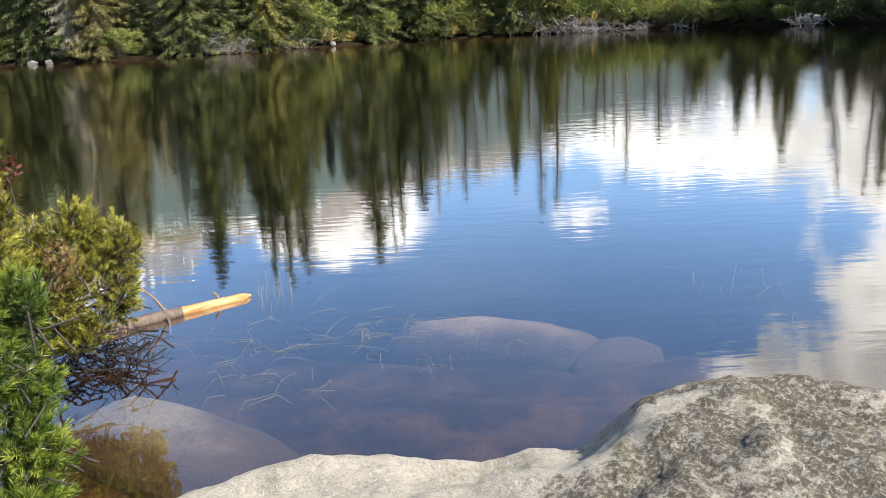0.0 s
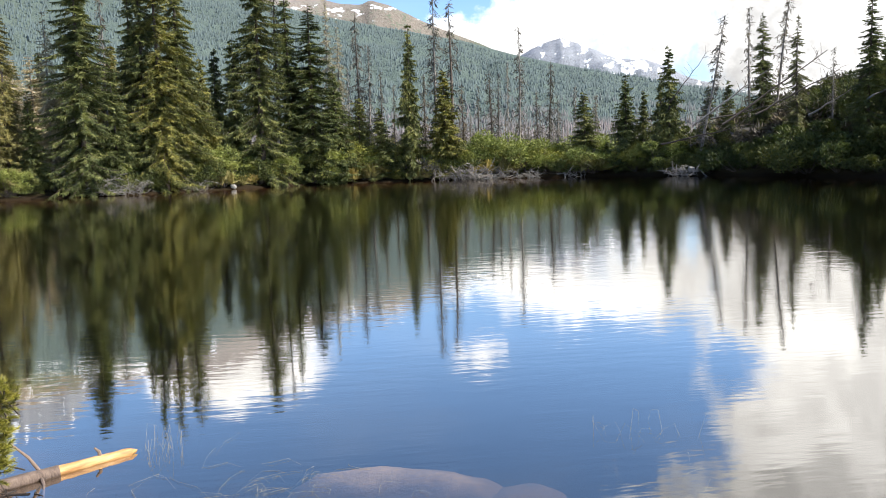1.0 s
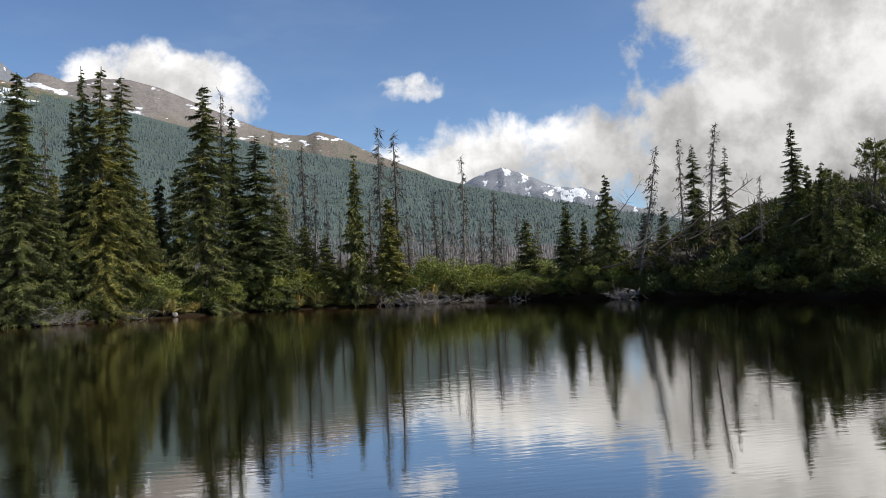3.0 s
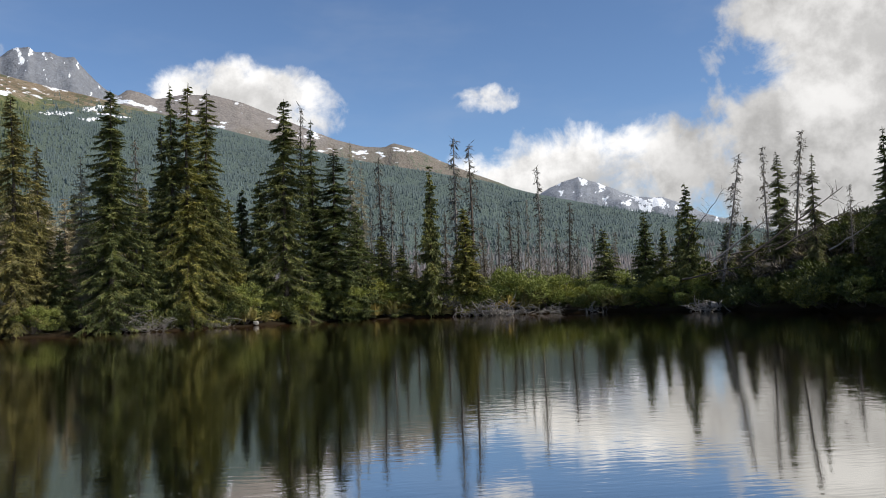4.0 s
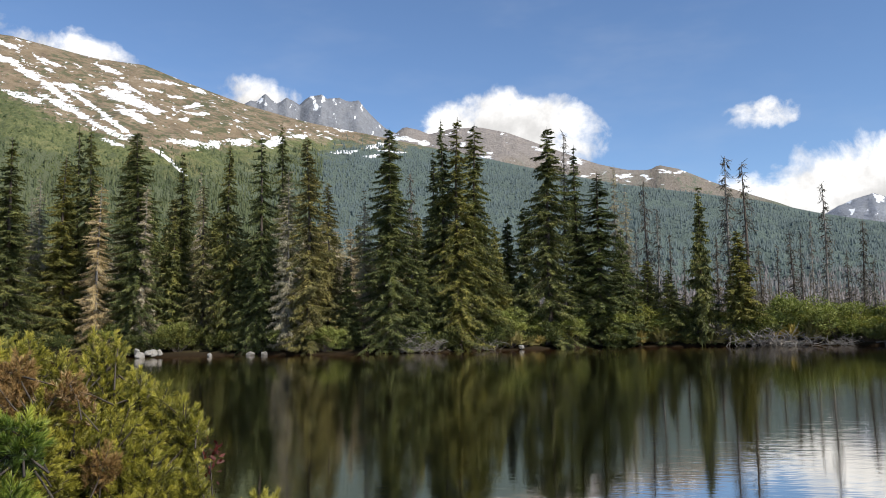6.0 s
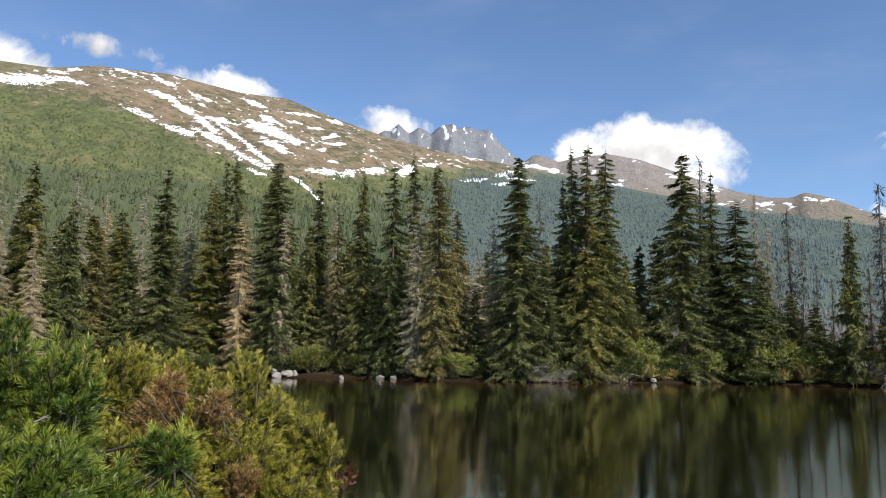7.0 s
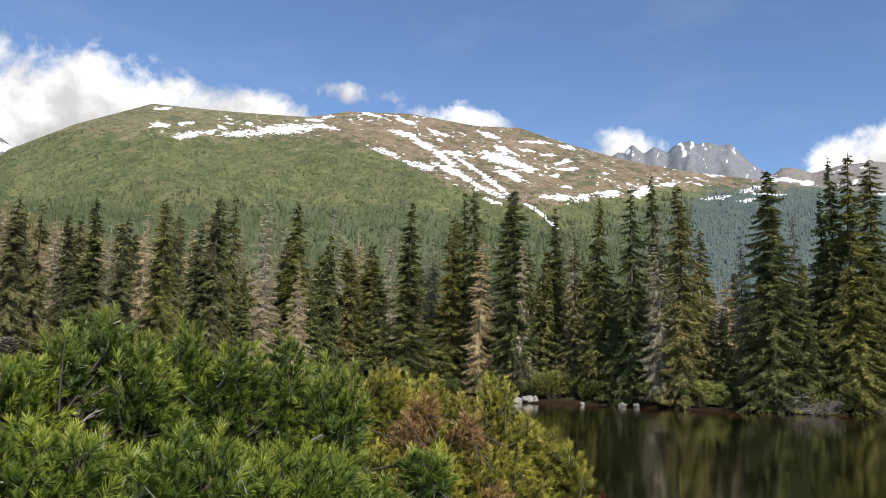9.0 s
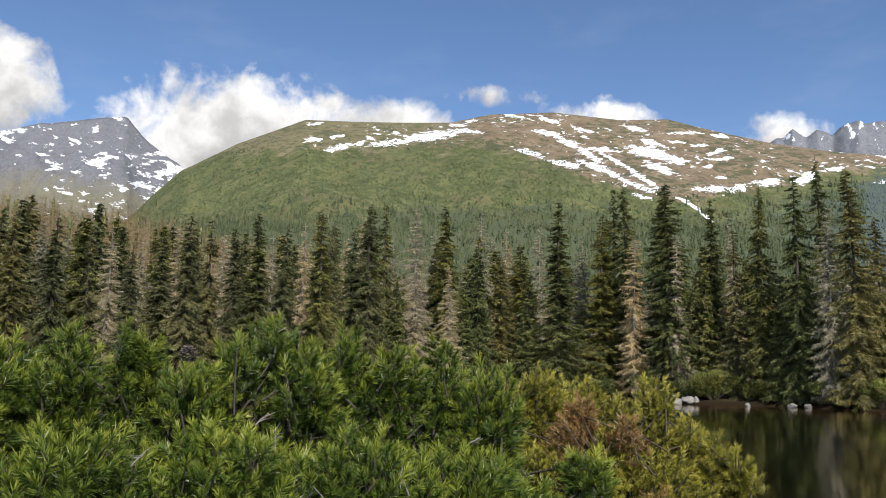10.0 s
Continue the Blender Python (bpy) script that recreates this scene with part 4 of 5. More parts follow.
stand(["young0", "young1", "young2"], [(-7.7, 8.0, 1.5, 6), (-6.5, 8.7, 1.7, 3), (5.5, 9.5, 1.45, 0), (7.9, 6.4, 1.9, 0), (17.8, 4.5, 1.3, 2), (20.6, 5.5, 1.5, 1), (21.8, 4.4, 1.0, 2), (23.5, 7.3, 1.2, 1), (22.9, 5.4, 1.0, 2),
    (36.5, 6.9, 1.2, 4), (37.3, 7.0, 1.2, 3), (37.9, 6.5, 1.1, 2), (27.3, 4.8, 0.9, 3), (26.0, 4.5, 0.8, 3), (38.9, 5.4, 1.3, 1), (-46.8, 9.9, 1.8, 2), (-8.6, 7.4, 1.4, 2), (0.3, 6.8, 1.7, 0), (1.9, 4.6, 1.5, 1),
    (-43.2, 7.2, 1.6, 2), (-31.2, 8.0, 1.6, 3), (-26.2, 7.0, 1.5, 0), (-14.3, 6.6, 1.5, 0), (-47.9, 6.6, 1.6, 1), (-52.6, 7.0, 1.6, 2), (3.4, 3.9, 1.4, 0), (-19.2, 5.2, 1.3, 1)], rng)
stand(["dry0", "dry1"], [(-23.4, 11.4, 1.7, 0), (-18.1, 10.1, 1.4, 2), (-0.1, 11.3, 0.9, 4), (0.6, 9.9, 0.9, 6), (-51.4, 11.8, 1.9, 9), (-51.3, 8.0, 1.9, 0), (-48.9, 7.8, 1.3, 0), (-46.7, 11.8, 1.6, 9), (-35.9, 9.9, 1.8, 0),
    (-29.4, 11.1, 1.0, 6), (-70.3, 8.5, 1.6, 12), (-44.9, 10.4, 1.5, 10), (-33.0, 10.0, 1.2, 0), (-39.4, 10.0, 1.4, 6), (-64.9, 9.4, 1.5, 14), (-59.4, 10.4, 1.5, 14), (-55.3, 10.9, 1.6, 14), (-42.4, 11.0, 1.3, 12), (-49.9, 10.2, 1.5, 12), (-53.0, 9.6, 1.4, 12), (-45.8, 9.8, 1.4, 13), (-39.9, 8.8, 1.2, 8), (-56.4, 9.6, 1.4, 15), (-61.6, 9.4, 1.5, 15), (-67.9, 9.6, 1.5, 16), (-72.2, 9.4, 1.5, 16)], rng)
stand(["dead0", "dead1", "dead2", "dead3"], [(-14.7, 11.2, 0.9, 3), (-3.5, 13.7, 0.9, 2), (2.0, 10.4, 0.8, 2), (2.7, 8.2, 0.7, 5), (7.4, 11.4, 1.1, 2), (8.5, 10.8, 1.25, 1), (11.3, 6.3, 0.7, 8), (12.5, 6.8, 0.4, 9), (13.3, 9.1, 0.8, 3),
    (11.9, 6.0, 0.5, 11), (15.4, 6.7, 0.65, 4), (17.2, 4.9, 0.55, 5), (16.0, 4.0, 0.55, 7), (3.6, 6.3, 0.5, 10), (9.3, 5.5, 0.5, 10), (28.6, 9.4, 0.7, 5), (33.6, 6.4, 0.5, 4), (10.4, 5.2, 0.5, 12), (14.5, 4.8, 0.5, 12), (1.3, 6.6, 0.5, 12),
    (18.6, 4.2, 0.5, 10), (4.5, 5.4, 0.5, 12), (6.6, 6.2, 0.5, 9)], rng)
plant("pine", *polar(40.4, 60).xy, 1.75 + 60 * math.tan(radians(8.4)) - ground_z(*polar(40.4, 60).xy))
plant("pine", *polar(38.0, 61).xy, 1.75 + 61 * math.tan(radians(6.6)) - ground_z(*polar(38.0, 61).xy), 120, 0.6)
plant("dead0", *polar(25.4, 66).xy, 12.2, 0, 0.9, tip=(0, 10), label="dead leaning spruce with a bare whitish trunk")
plant("dead3", *polar(30.0, 66).xy, 11.6, 0, 0.9, tip=(0, 7), label="dead leaning spruce with a bare whitish trunk")


# ---- the forest behind ----
def scatter_fill():
    r = np.random.RandomState(11)
    done = 0
    while done < 165:
        az = -84 + r.rand() * 92
        d = 66 + 60 * r.rand() ** 1.3
        p = polar(az, d)
        s = lake_side(np.array([p.x]), np.array([p.y]))[0]
        if s < 5:
            continue
        if az > -12 and r.rand() < 0.62:
            continue
        pick = r.rand()
        if az > -8:
            key, tall = ("young%d" % r.randint(2), 3.0 + 4 * r.rand()) if pick < 0.6 else ("dead%d" % r.randint(4), 5 + 5 * r.rand())
        elif pick < 0.36:
            key, tall = "rear%d" % (2 * r.randint(2)), 10 + 4.5 * r.rand()
        elif pick < 0.66:
            key, tall = "rear1", 9 + 4.5 * r.rand()
        elif pick < 0.86:
            key, tall = "reardry", 8 + 4.5 * r.rand()
        else:
            key, tall = "rear0", 5 + 3 * r.rand()
        tall = min(tall, 1.75 + d * math.tan(radians((9.6 if az < -28 else 8.2) + 0.7 * r.randn())) - ground_z(p.x, p.y)) if az < -8 else tall
        if tall < 3:
            continue
        plant(key, p.x, p.y, tall, r.rand() * 360, tall / KINDS[key]["size"] * (0.95 + 0.35 * r.rand()))
        done += 1


scatter_fill()


def far_woods(name, label, category, mat, count, seed, spot, tall, wide, tiers=3):
    """Far trees that nobody could count, as small ragged cones in one mesh."""
    r = np.random.RandomState(seed)
    pts = spot(r, count)
    n = len(pts)
    H = tall[0] + (tall[1] - tall[0]) * r.rand(n)
    R = H * (wide[0] + (wide[1] - wide[0]) * r.rand(n))
    verts, faces, base = [], [], 0
    k = 4
    for tier in range(tiers):
        lo, hi = tier / tiers * 0.85, (tier + 1.55) / (tiers + 0.55)
        a = np.linspace(0, 6.283, k, endpoint=False)[None] + r.rand(n, 1) * 6.283
        rad = R[:, None] * (1 - lo * 0.92) * (0.65 + 0.6 * r.rand(n, k))
        ring = np.stack([np.cos(a) * rad, np.sin(a) * rad, H[:, None] * (lo + 0.05 * r.randn(n, k))], -1) + pts[:, None]
        tip = pts + np.stack([0.04 * H * r.randn(n), 0.04 * H * r.randn(n), H * min(hi, 1.0)], -1)
        v = np.concatenate([ring, tip[:, None]], 1)
        i = np.arange(n)[:, None] * (k + 1) + base
        f = np.stack([np.stack([i[:, 0] + j, i[:, 0] + (j + 1) % k, i[:, 0] + k], -1) for j in range(k)], 1)
        verts.append(v.reshape(-1, 3))
        faces.append(f.reshape(-1, 3))
        base += n * (k + 1)
    ob = new(name, mesh_of(name, np.concatenate(verts), np.concatenate(faces), mat))
    return tagged(ob, label, category, kind="stuff")


def on_slope(lo, hi, az0, az1, wooded=True):
    g = slope_grid
    all_az = np.degrees(np.arctan2(g[0, :, 0], g[0, :, 1]))

    def spot(r, count):
        a = az0 + (az1 - az0) * r.rand(count * 3)
        s = lo + (hi - lo) * r.rand(count * 3)
        fi = np.interp(s, SLOPE_LEVELS, np.arange(g.shape[0]))
        fj = np.interp(a, all_az, np.arange(len(all_az)))
        i, j = np.clip(fi.astype(int), 0, g.shape[0] - 2), np.clip(fj.astype(int), 0, g.shape[1] - 2)
        u, v = (fi - i)[:, None], (fj - j)[:, None]
        p = (g[i, j] * (1 - u) * (1 - v) + g[i + 1, j] * u * (1 - v) + g[i, j + 1] * (1 - u) * v + g[i + 1, j + 1] * u * v) - [0, 0, 0.8]
        if not wooded:
            return p
        el = np.degrees(np.arctan2(p[:, 2], np.hypot(p[:, 0], p[:, 1])))
        spare = wood_top(a) - el + 1.1 * wob(a * 4, el * 12, 0.5, 21) + 0.5 * r.randn(len(a))
        open_ground = np.clip((-a - 22) / 18, 0, 1)
        return p[(spare > 0.1) & (r.rand(len(a)) > 0.5 * open_ground)][:count]

    return spot


far_woods("mountain_forest", "conifer forest thinning out into the green mountain slope", "forest", M_FARWOOD, 14000, 31, on_slope(0.01, 0.9, -74, -21), (8, 17), (0.14, 0.22), 2)
M_SLOPE_SCRUB = foliage("slope_scrub", (0.055, 0.075, 0.028), (0.1, 0.12, 0.045), (0.155, 0.165, 0.065), clump=0.02)


def scrub_spots(r, count):
    """Dwarf pine clumps between the last conifers and the bald ground."""
    p = on_slope(0.3, 0.97, -74, -27, False)(r, count * 3)
    az, el = np.degrees(np.arctan2(p[:, 0], p[:, 1])), np.degrees(np.arctan2(p[:, 2], np.hypot(p[:, 0], p[:, 1])))
    clumps = wob(az * 3, el * 9, 0.6, 77) + 0.6 * r.randn(len(az))
    return p[(el > wood_top(az) - 1.2) & (el < grass_from(az) + 0.9 * clumps) & (clumps > -0.35)][:count]


far_woods("slope_scrub", "low green dwarf pine scrub covering the mountain slope", "scrub", M_SLOPE_SCRUB, 15000, 33, scrub_spots, (1.6, 4.2), (0.5, 0.9), 1)
far_woods("mountain_forest", "dense conifer forest covering the mountain slope, blue-green with painted-in haze", "forest", M_HAZEDWOOD, 27000, 32, on_slope(0.0, 0.97, -22, 36), (7, 13), (0.15, 0.24), 1)


def near_band(d0, d1, az0, az1):
    def spot(r, count):
        a, d = np.radians(az0 + (az1 - az0) * r.rand(count)), d0 + (d1 - d0) * r.rand(count)
        x, y = d * np.sin(a), d * np.cos(a)
        return np.stack([x, y, height(x, y) - 0.3], -1)

    return spot


def bare_woods(name, label, mat, count, seed, spot, tall, spread=0.1):
    """Far bare trunks with thin twigs, in one mesh."""
    r = np.random.RandomState(seed)
    pts = spot(r, count)
    H = tall[0] + (tall[1] - tall[0]) * r.rand(len(pts))
    b = Bag()
    up = np.tile([0.0, 0.0, 1.0], (len(pts), 1)) + 0.04 * r.randn(len(pts), 3)
    for turn in range(2):
        side = np.tile([1.0, 0, 0] if turn else [0, 1.0, 0], (len(pts), 1))
        v = np.stack([pts - side * 0.12, pts + side * 0.12, pts + up * H[:, None] + side * 0.015, pts + up * H[:, None] - side * 0.015], 1)
        b.put(v, np.arange(4 * len(pts)).reshape(-1, 4))
    for _ in range(26):
        t = (0.25 + 0.75 * r.rand(len(pts)))
        way = unit(np.stack([r.randn(len(pts)), r.randn(len(pts)), -0.2 + 0.5 * r.randn(len(pts))], -1))
        ln = H * spread * (1.15 - t) * (0.6 + 0.9 * r.rand(len(pts))) + 0.2
        b.blades(pts + up * (H * t)[:, None], way, ln, 0.02 + 0.03 * ln, unit(np.cross(way, r.randn(len(pts), 3))))
    ob = new(name, b.mesh(name, mat))
    return tagged(ob, label, "forest", kind="stuff")


bare_woods("dead_forest", "grey band of bare dead trees below the mountain", M_GREYWOOD, 1700, 41, near_band(130, 390, -8, 42), (3.5, 9.5), 0.13)
bare_woods("larch_forest", "brown leafless larch forest on the rising ground", M_BROWNWOOD, 2600, 42, near_band(110, 310, -94, -30), (6, 11), 0.2)
far_woods("hill_forest", "dark spruces scattered through the far larch forest", "forest", M_SPRUCE, 130, 43, near_band(125, 300, -90, -32), (7, 11), (0.12, 0.18), 6)
far_woods("valley_forest", "low conifers on the flat valley floor", "forest", M_SPRUCE, 900, 44, near_band(100, 390, -20, 60), (2, 4.5), (0.15, 0.25), 4)


# ---- the far shore ----
def shore_plants():
    r = np.random.RandomState(17)
    pts = np.array(SHORE, float)
    # From the mound on the east round to the stones on the west.
    run = pts[8:26]
    seg = np.linalg.norm(np.diff(run, axis=0), axis=1)
    at = np.concatenate([[0], np.cumsum(seg)])
    total = at[-1]
    s = 0.0
    while s < total:
        q = np.array([np.interp(s, at, run[:, 0]), np.interp(s, at, run[:, 1])])
        ahead = np.array([np.interp(s + 0.5, at, run[:, 0]), np.interp(s + 0.5, at, run[:, 1])]) - q
        land = unit(np.array([ahead[1], -ahead[0]]))
        if lake_side(np.array([(q + land)[0]]), np.array([(q + land)[1]]))[0] < 0:
            land = -land
        az = math.degrees(math.atan2(q[0], q[1]))
        for back, chance in ((0.5, 0.75), (1.8, 0.8), (3.6, 0.55)):
            if r.rand() > chance * (0.5 if az < -9 else 1.0):
                continue
            p = q + land * (back + r.rand())
            wet = r.rand()
            if az > 24:
                key, tall = "scrub%d" % r.randint(3), 1.0 + 1.2 * r.rand()
            elif wet < 0.14:
                key, tall = "willow%d" % r.randint(2), 1.2 + 1.3 * r.rand()
            elif wet < 0.7:
                key, tall = "scrub%d" % r.randint(3), 0.8 + 1.2 * r.rand()
            else:
                key, tall = "tussock", 0.5 + 0.5 * r.rand()
            plant(key, p[0], p[1], tall, r.rand() * 360, tall / KINDS[key]["size"] * (0.9 + 0.5 * r.rand()))
        s += 1.35
    for _ in range(120):
        # The scrub on the east mound.
        az, d = 25 + 20 * r.rand(), 54 + 24 * r.rand()
        p = polar(az, d)
        if lake_side(np.array([p.x]), np.array([p.y]))[0] > 3:
            tall = 1.2 + 1.3 * r.rand()
            plant("scrub%d" % r.randint(3) if r.rand() < 0.3 + 0.45 * (d < 59) else "deadbrush%d" % r.randint(2), p.x, p.y, tall, r.rand() * 360)
    for _ in range(70):
        # Yellow tussocks, low bushes and dead brush on the sunny flat between the dead trees.
        az, d = 3 + 20 * r.rand(), 71 + 7 * r.rand()
        p = polar(az, d)
        if lake_side(np.array([p.x]), np.array([p.y]))[0] > 0.6:
            q = r.rand()
            key, tall = ("tussock", 0.7 + 0.5 * r.rand()) if q < 0.45 else (("deadbrush%d" % r.randint(2), 0.9 + 0.8 * r.rand()) if q < 0.7 else ("willow%d" % r.randint(2), 1.2 + 1.2 * r.rand()))
            plant(key, p.x, p.y, tall, r.rand() * 360, tall / KINDS[key]["size"] * (1.0 + 0.5 * r.rand()))
    for _ in range(44):
        # Sunny bushes and small spruces fill the gaps between the trees of the middle shore.
        az = -9.5 + 30 * r.rand()
        p = polar(az, shore_distance(az) + 1.0 + 6 * r.rand())
        q = r.rand()
        if q < 0.55:
            tall = 1.5 + 1.7 * r.rand()
            plant("willow%d" % r.randint(2), p.x, p.y, tall, r.rand() * 360, tall / 2.5 * (1.0 + 0.4 * r.rand()))
        elif q < 0.82:
            tall = 1.8 + 2.2 * r.rand()
            plant("young%d" % r.randint(3), p.x, p.y, tall, r.rand() * 360, tall / 8 * (1.3 + 0.4 * r.rand()))
        else:
            plant("deadbrush%d" % r.randint(2), p.x, p.y, 1.2 + 0.8 * r.rand(), r.rand() * 360)
    for az, d, tall, w in ((11.0, 73.5, 3.8, 1.6), (12.6, 75, 2.6, 1.3), (1.5, 72, 3.2, 1.4), (-0.6, 70.5, 3.0, 1.3), (3.6, 74, 3.0, 1.5), (2.6, 72.6, 2.2, 1.2), (4.6, 73, 2.6, 1.3), (9.6, 73, 2.4, 1.2), (6.6, 72.5, 1.8, 1.1), (-6.4, 68, 2.2, 1.2), (-8.0, 65.5, 2.0, 1.1), (16.2, 73, 2.0, 1.2), (19.2, 72, 1.8, 1.2), (14.6, 73.5, 1.8, 1.2)):
        p = polar(az, d)
        plant("willow0", p.x, p.y, tall, r.rand() * 360, w)


shore_plants()


def fallen_trunk(a, b, radius, label, seed, limbs=16):
    """A dead trunk from a to b with broken limb stubs."""
    r = np.random.RandomState(seed)
    a, b = np.array(a, float), np.array(b, float)
    t = np.linspace(0, 1, 9)[:, None]
    pts = a + (b - a) * t + 0.03 * r.randn(9, 3)
    root = new("fallen_tree")
    stem = Bag()
    radius = radius * 0.7
    stem.tube(pts, radius * (1 - 0.75 * t[:, 0]), 8)
    bole = part("trunk", stem.mesh("trunk", M_BARK if seed % 3 else M_GREY_BARK, True), root)
    for _ in range(limbs):
        q = 0.2 + 0.8 * r.rand()
        p = a + (b - a) * q
        way = unit(np.cross(b - a, r.randn(3))) + 0.4 * unit(b - a)
        L = 0.4 + 1.0 * r.rand()
        limb = Bag()
        limb.tube([p, p + way * L * 0.5, p + way * L + [0, 0, -0.15 * L]], [radius * 0.22, radius * 0.15, 0.006], 4)
        part("limb", limb.mesh("limb", M_BARK, True), bole)
    return tagged(root, label, "fallen tree", "fallen trees on the mound")


def aloft(az, d, el):
    """The place at azimuth and distance that stands at elevation el seen from the boulder."""
    return tuple(polar(az, d, 1.75 + d * math.tan(radians(el))))


for i, (az0, d0, e0, az1, d1, e1, rad) in enumerate(((27.0, 58, 1.8, 33.2, 60, 6.2, 0.12), (25.0, 60, 1.8, 30.0, 61, 5.4, 0.12), (23.5, 64, 3.4, 26.0, 63, 6.7, 0.06), (23.0, 61, 0.6, 28.2, 58, 1.7, 0.1),
        (32.2, 58, 2.2, 35.0, 58, 3.9, 0.09), (29.0, 58, 2.4, 34.0, 60, 5.0, 0.1), (26.2, 59, 2.2, 31.4, 60, 3.2, 0.08), (35.5, 56, 3.0, 38.5, 58, 4.6, 0.08))):
    fallen_trunk(aloft(az0, d0, e0), aloft(az1, d1, e1), rad, "bare fallen trunk propped across the mound", 200 + i, 22)


def brush_pile(name, label, centre, size, count, seed, mat, group=""):
    """A heap of dry branches at the water's edge, each branch a part."""
    r = np.random.RandomState(seed)
    root = new(name)
    root.matrix_basis = pose(*centre)
    shapes = []
    for _ in range(10):
        b = Bag()
        k1, k2 = 0.1 * r.randn(3), 0.1 * r.randn(3)
        b.tube([[-0.5, 0, 0], [-0.15, k1[1], k1[2]], [0.2, k2[1], k2[2]], [0.5, k1[0], k2[0]]], [0.026, 0.022, 0.016, 0.006], 5)
        for q in (-0.1, 0.15, 0.3):
            w = np.array([0.14, 0.16 * r.randn(), 0.16 * r.randn()])
            p = np.array([q, k2[1] * 0.7, k2[2] * 0.7])
            b.tube([p, p + w * 0.6, p + w], [0.009, 0.007, 0.003], 3)
        shapes.append(b.mesh("branch", mat, True))
    for i in range(count):
        c = r.randn(3) * np.array(size) * 0.36
        c[2] = max(c[2], -0.1)
        ob = part("branch", shapes[i % 10], root)
        L = (0.3 + 0.6 * r.rand()) * max(size)
        ob.matrix_basis = pose(*c, r.rand() * 360, 30 * r.randn(), r.rand() * 360) @ Matrix.Diagonal((L, L * 0.8, L * 0.8, 1))
    return tagged(root, label, "branches", group)


for i, (az, d, w, h, c) in enumerate(((8.6, 70.2, 2.4, 0.7, 110), (10.2, 70.4, 2.6, 0.8, 130), (11.8, 70.6, 2.0, 0.6, 80), (14.0, 71.0, 2.2, 0.5, 60), (-13.2, 58.8, 1.3, 0.7, 70), (-14.8, 59.0, 1.5, 0.9, 90),
        (-9.4, 62.6, 1.4, 0.9, 60), (17.0, 70.5, 1.6, 0.4, 40), (24.4, 64.0, 2.0, 0.5, 60))):
    p = polar(az, d)
    brush_pile("driftwood_pile", "bleached dead branches heaped at the waterline", (p.x, p.y, max(0.1, ground_z(p.x, p.y)) + h * 0.3), (w, w * 0.6, h * 1.3), int(c * 0.6), 300 + i, M_GREY_BARK, "driftwood on the far shore")


# ---- stones ----
def stone_mesh(seed, size, mat, rough=0.22, cuts=4, facets=0):
    bm = bmesh.new()
    bmesh.ops.create_icosphere(bm, subdivisions=cuts, radius=1.0)
    off = Vector((seed * 3.7, seed * 1.9, seed * 0.7))
    for v in bm.verts:
        q = v.co.copy()
        k = 1 + rough * noise.fractal(q * 1.1 + off, 0.9, 2.1, 5) + 0.5 * rough * noise.noise(q * 0.8 - off)
        blunt = Vector((math.copysign(abs(q.x) ** 0.8, q.x), math.copysign(abs(q.y) ** 0.8, q.y), math.copysign(abs(q.z) ** 0.8, q.z)))
        v.co = Vector((blunt.x * size[0], blunt.y * size[1], blunt.z * size[2])) * k
    # Broken faces: the stone is planed off along a few random planes.
    r = random.Random(seed)
    for _ in range(facets):
        way = Vector((r.gauss(0, 1), r.gauss(0, 1), r.gauss(0, 0.8))).normalized()
        reach = max(v.co.dot(way) for v in bm.verts) * (0.6 + 0.25 * r.random())
        for v in bm.verts:
            past = v.co.dot(way) - reach
            if past > 0:
                v.co -= way * past * 0.93
    me = bpy.data.meshes.new("stone")
    bm.to_mesh(me)
    bm.free()
    me.materials.append(mat)
    me.polygons.foreach_set("use_smooth", np.full(len(me.polygons), not facets))
    return me


def stone(name, label, place, size, seed, mat, turn=0, group="", rough=0.22, cuts=4, facets=0):
    ob = new(name, stone_mesh(seed, size, mat, rough, cuts, facets))
    ob.matrix_basis = pose(*place, 0, 0, turn)
    return tagged(ob, label, "rock", group)


for i, (az, d, up, sx, sz) in enumerate(((-34.4, 59.5, 0.15, 0.75, 0.45), (-33.1, 60.0, 0.15, 1.0, 0.6), (-32.3, 60.6, 0.3, 0.8, 0.55), (-33.3, 60.9, 0.4, 0.6, 0.6), (-31.9, 60.9, 0.35, 0.6, 0.5), (-32.6, 60.4, 0.3, 0.7, 0.5),
        (-28.65, 59.4, 0.1, 0.45, 0.38), (-26.0, 61.0, 0.1, 0.9, 0.4), (-25.0, 60.6, 0.1, 0.7, 0.4), (-35.4, 60.4, 0.1, 0.6, 0.4), (-6.9, 64.6, 0.2, 0.6, 0.4), (25.0, 63.5, 0.5, 0.7, 0.5))):
    p = polar(az, d)
    stone("shore_stone", "pale granite stone at the waterline", (p.x, p.y, up), (sx * 0.42, sx * 0.34, sz * 0.42), 50 + i, M_PALE_ROCK, 40 * i, "stones on the far shore", 0.35, 3, 9)


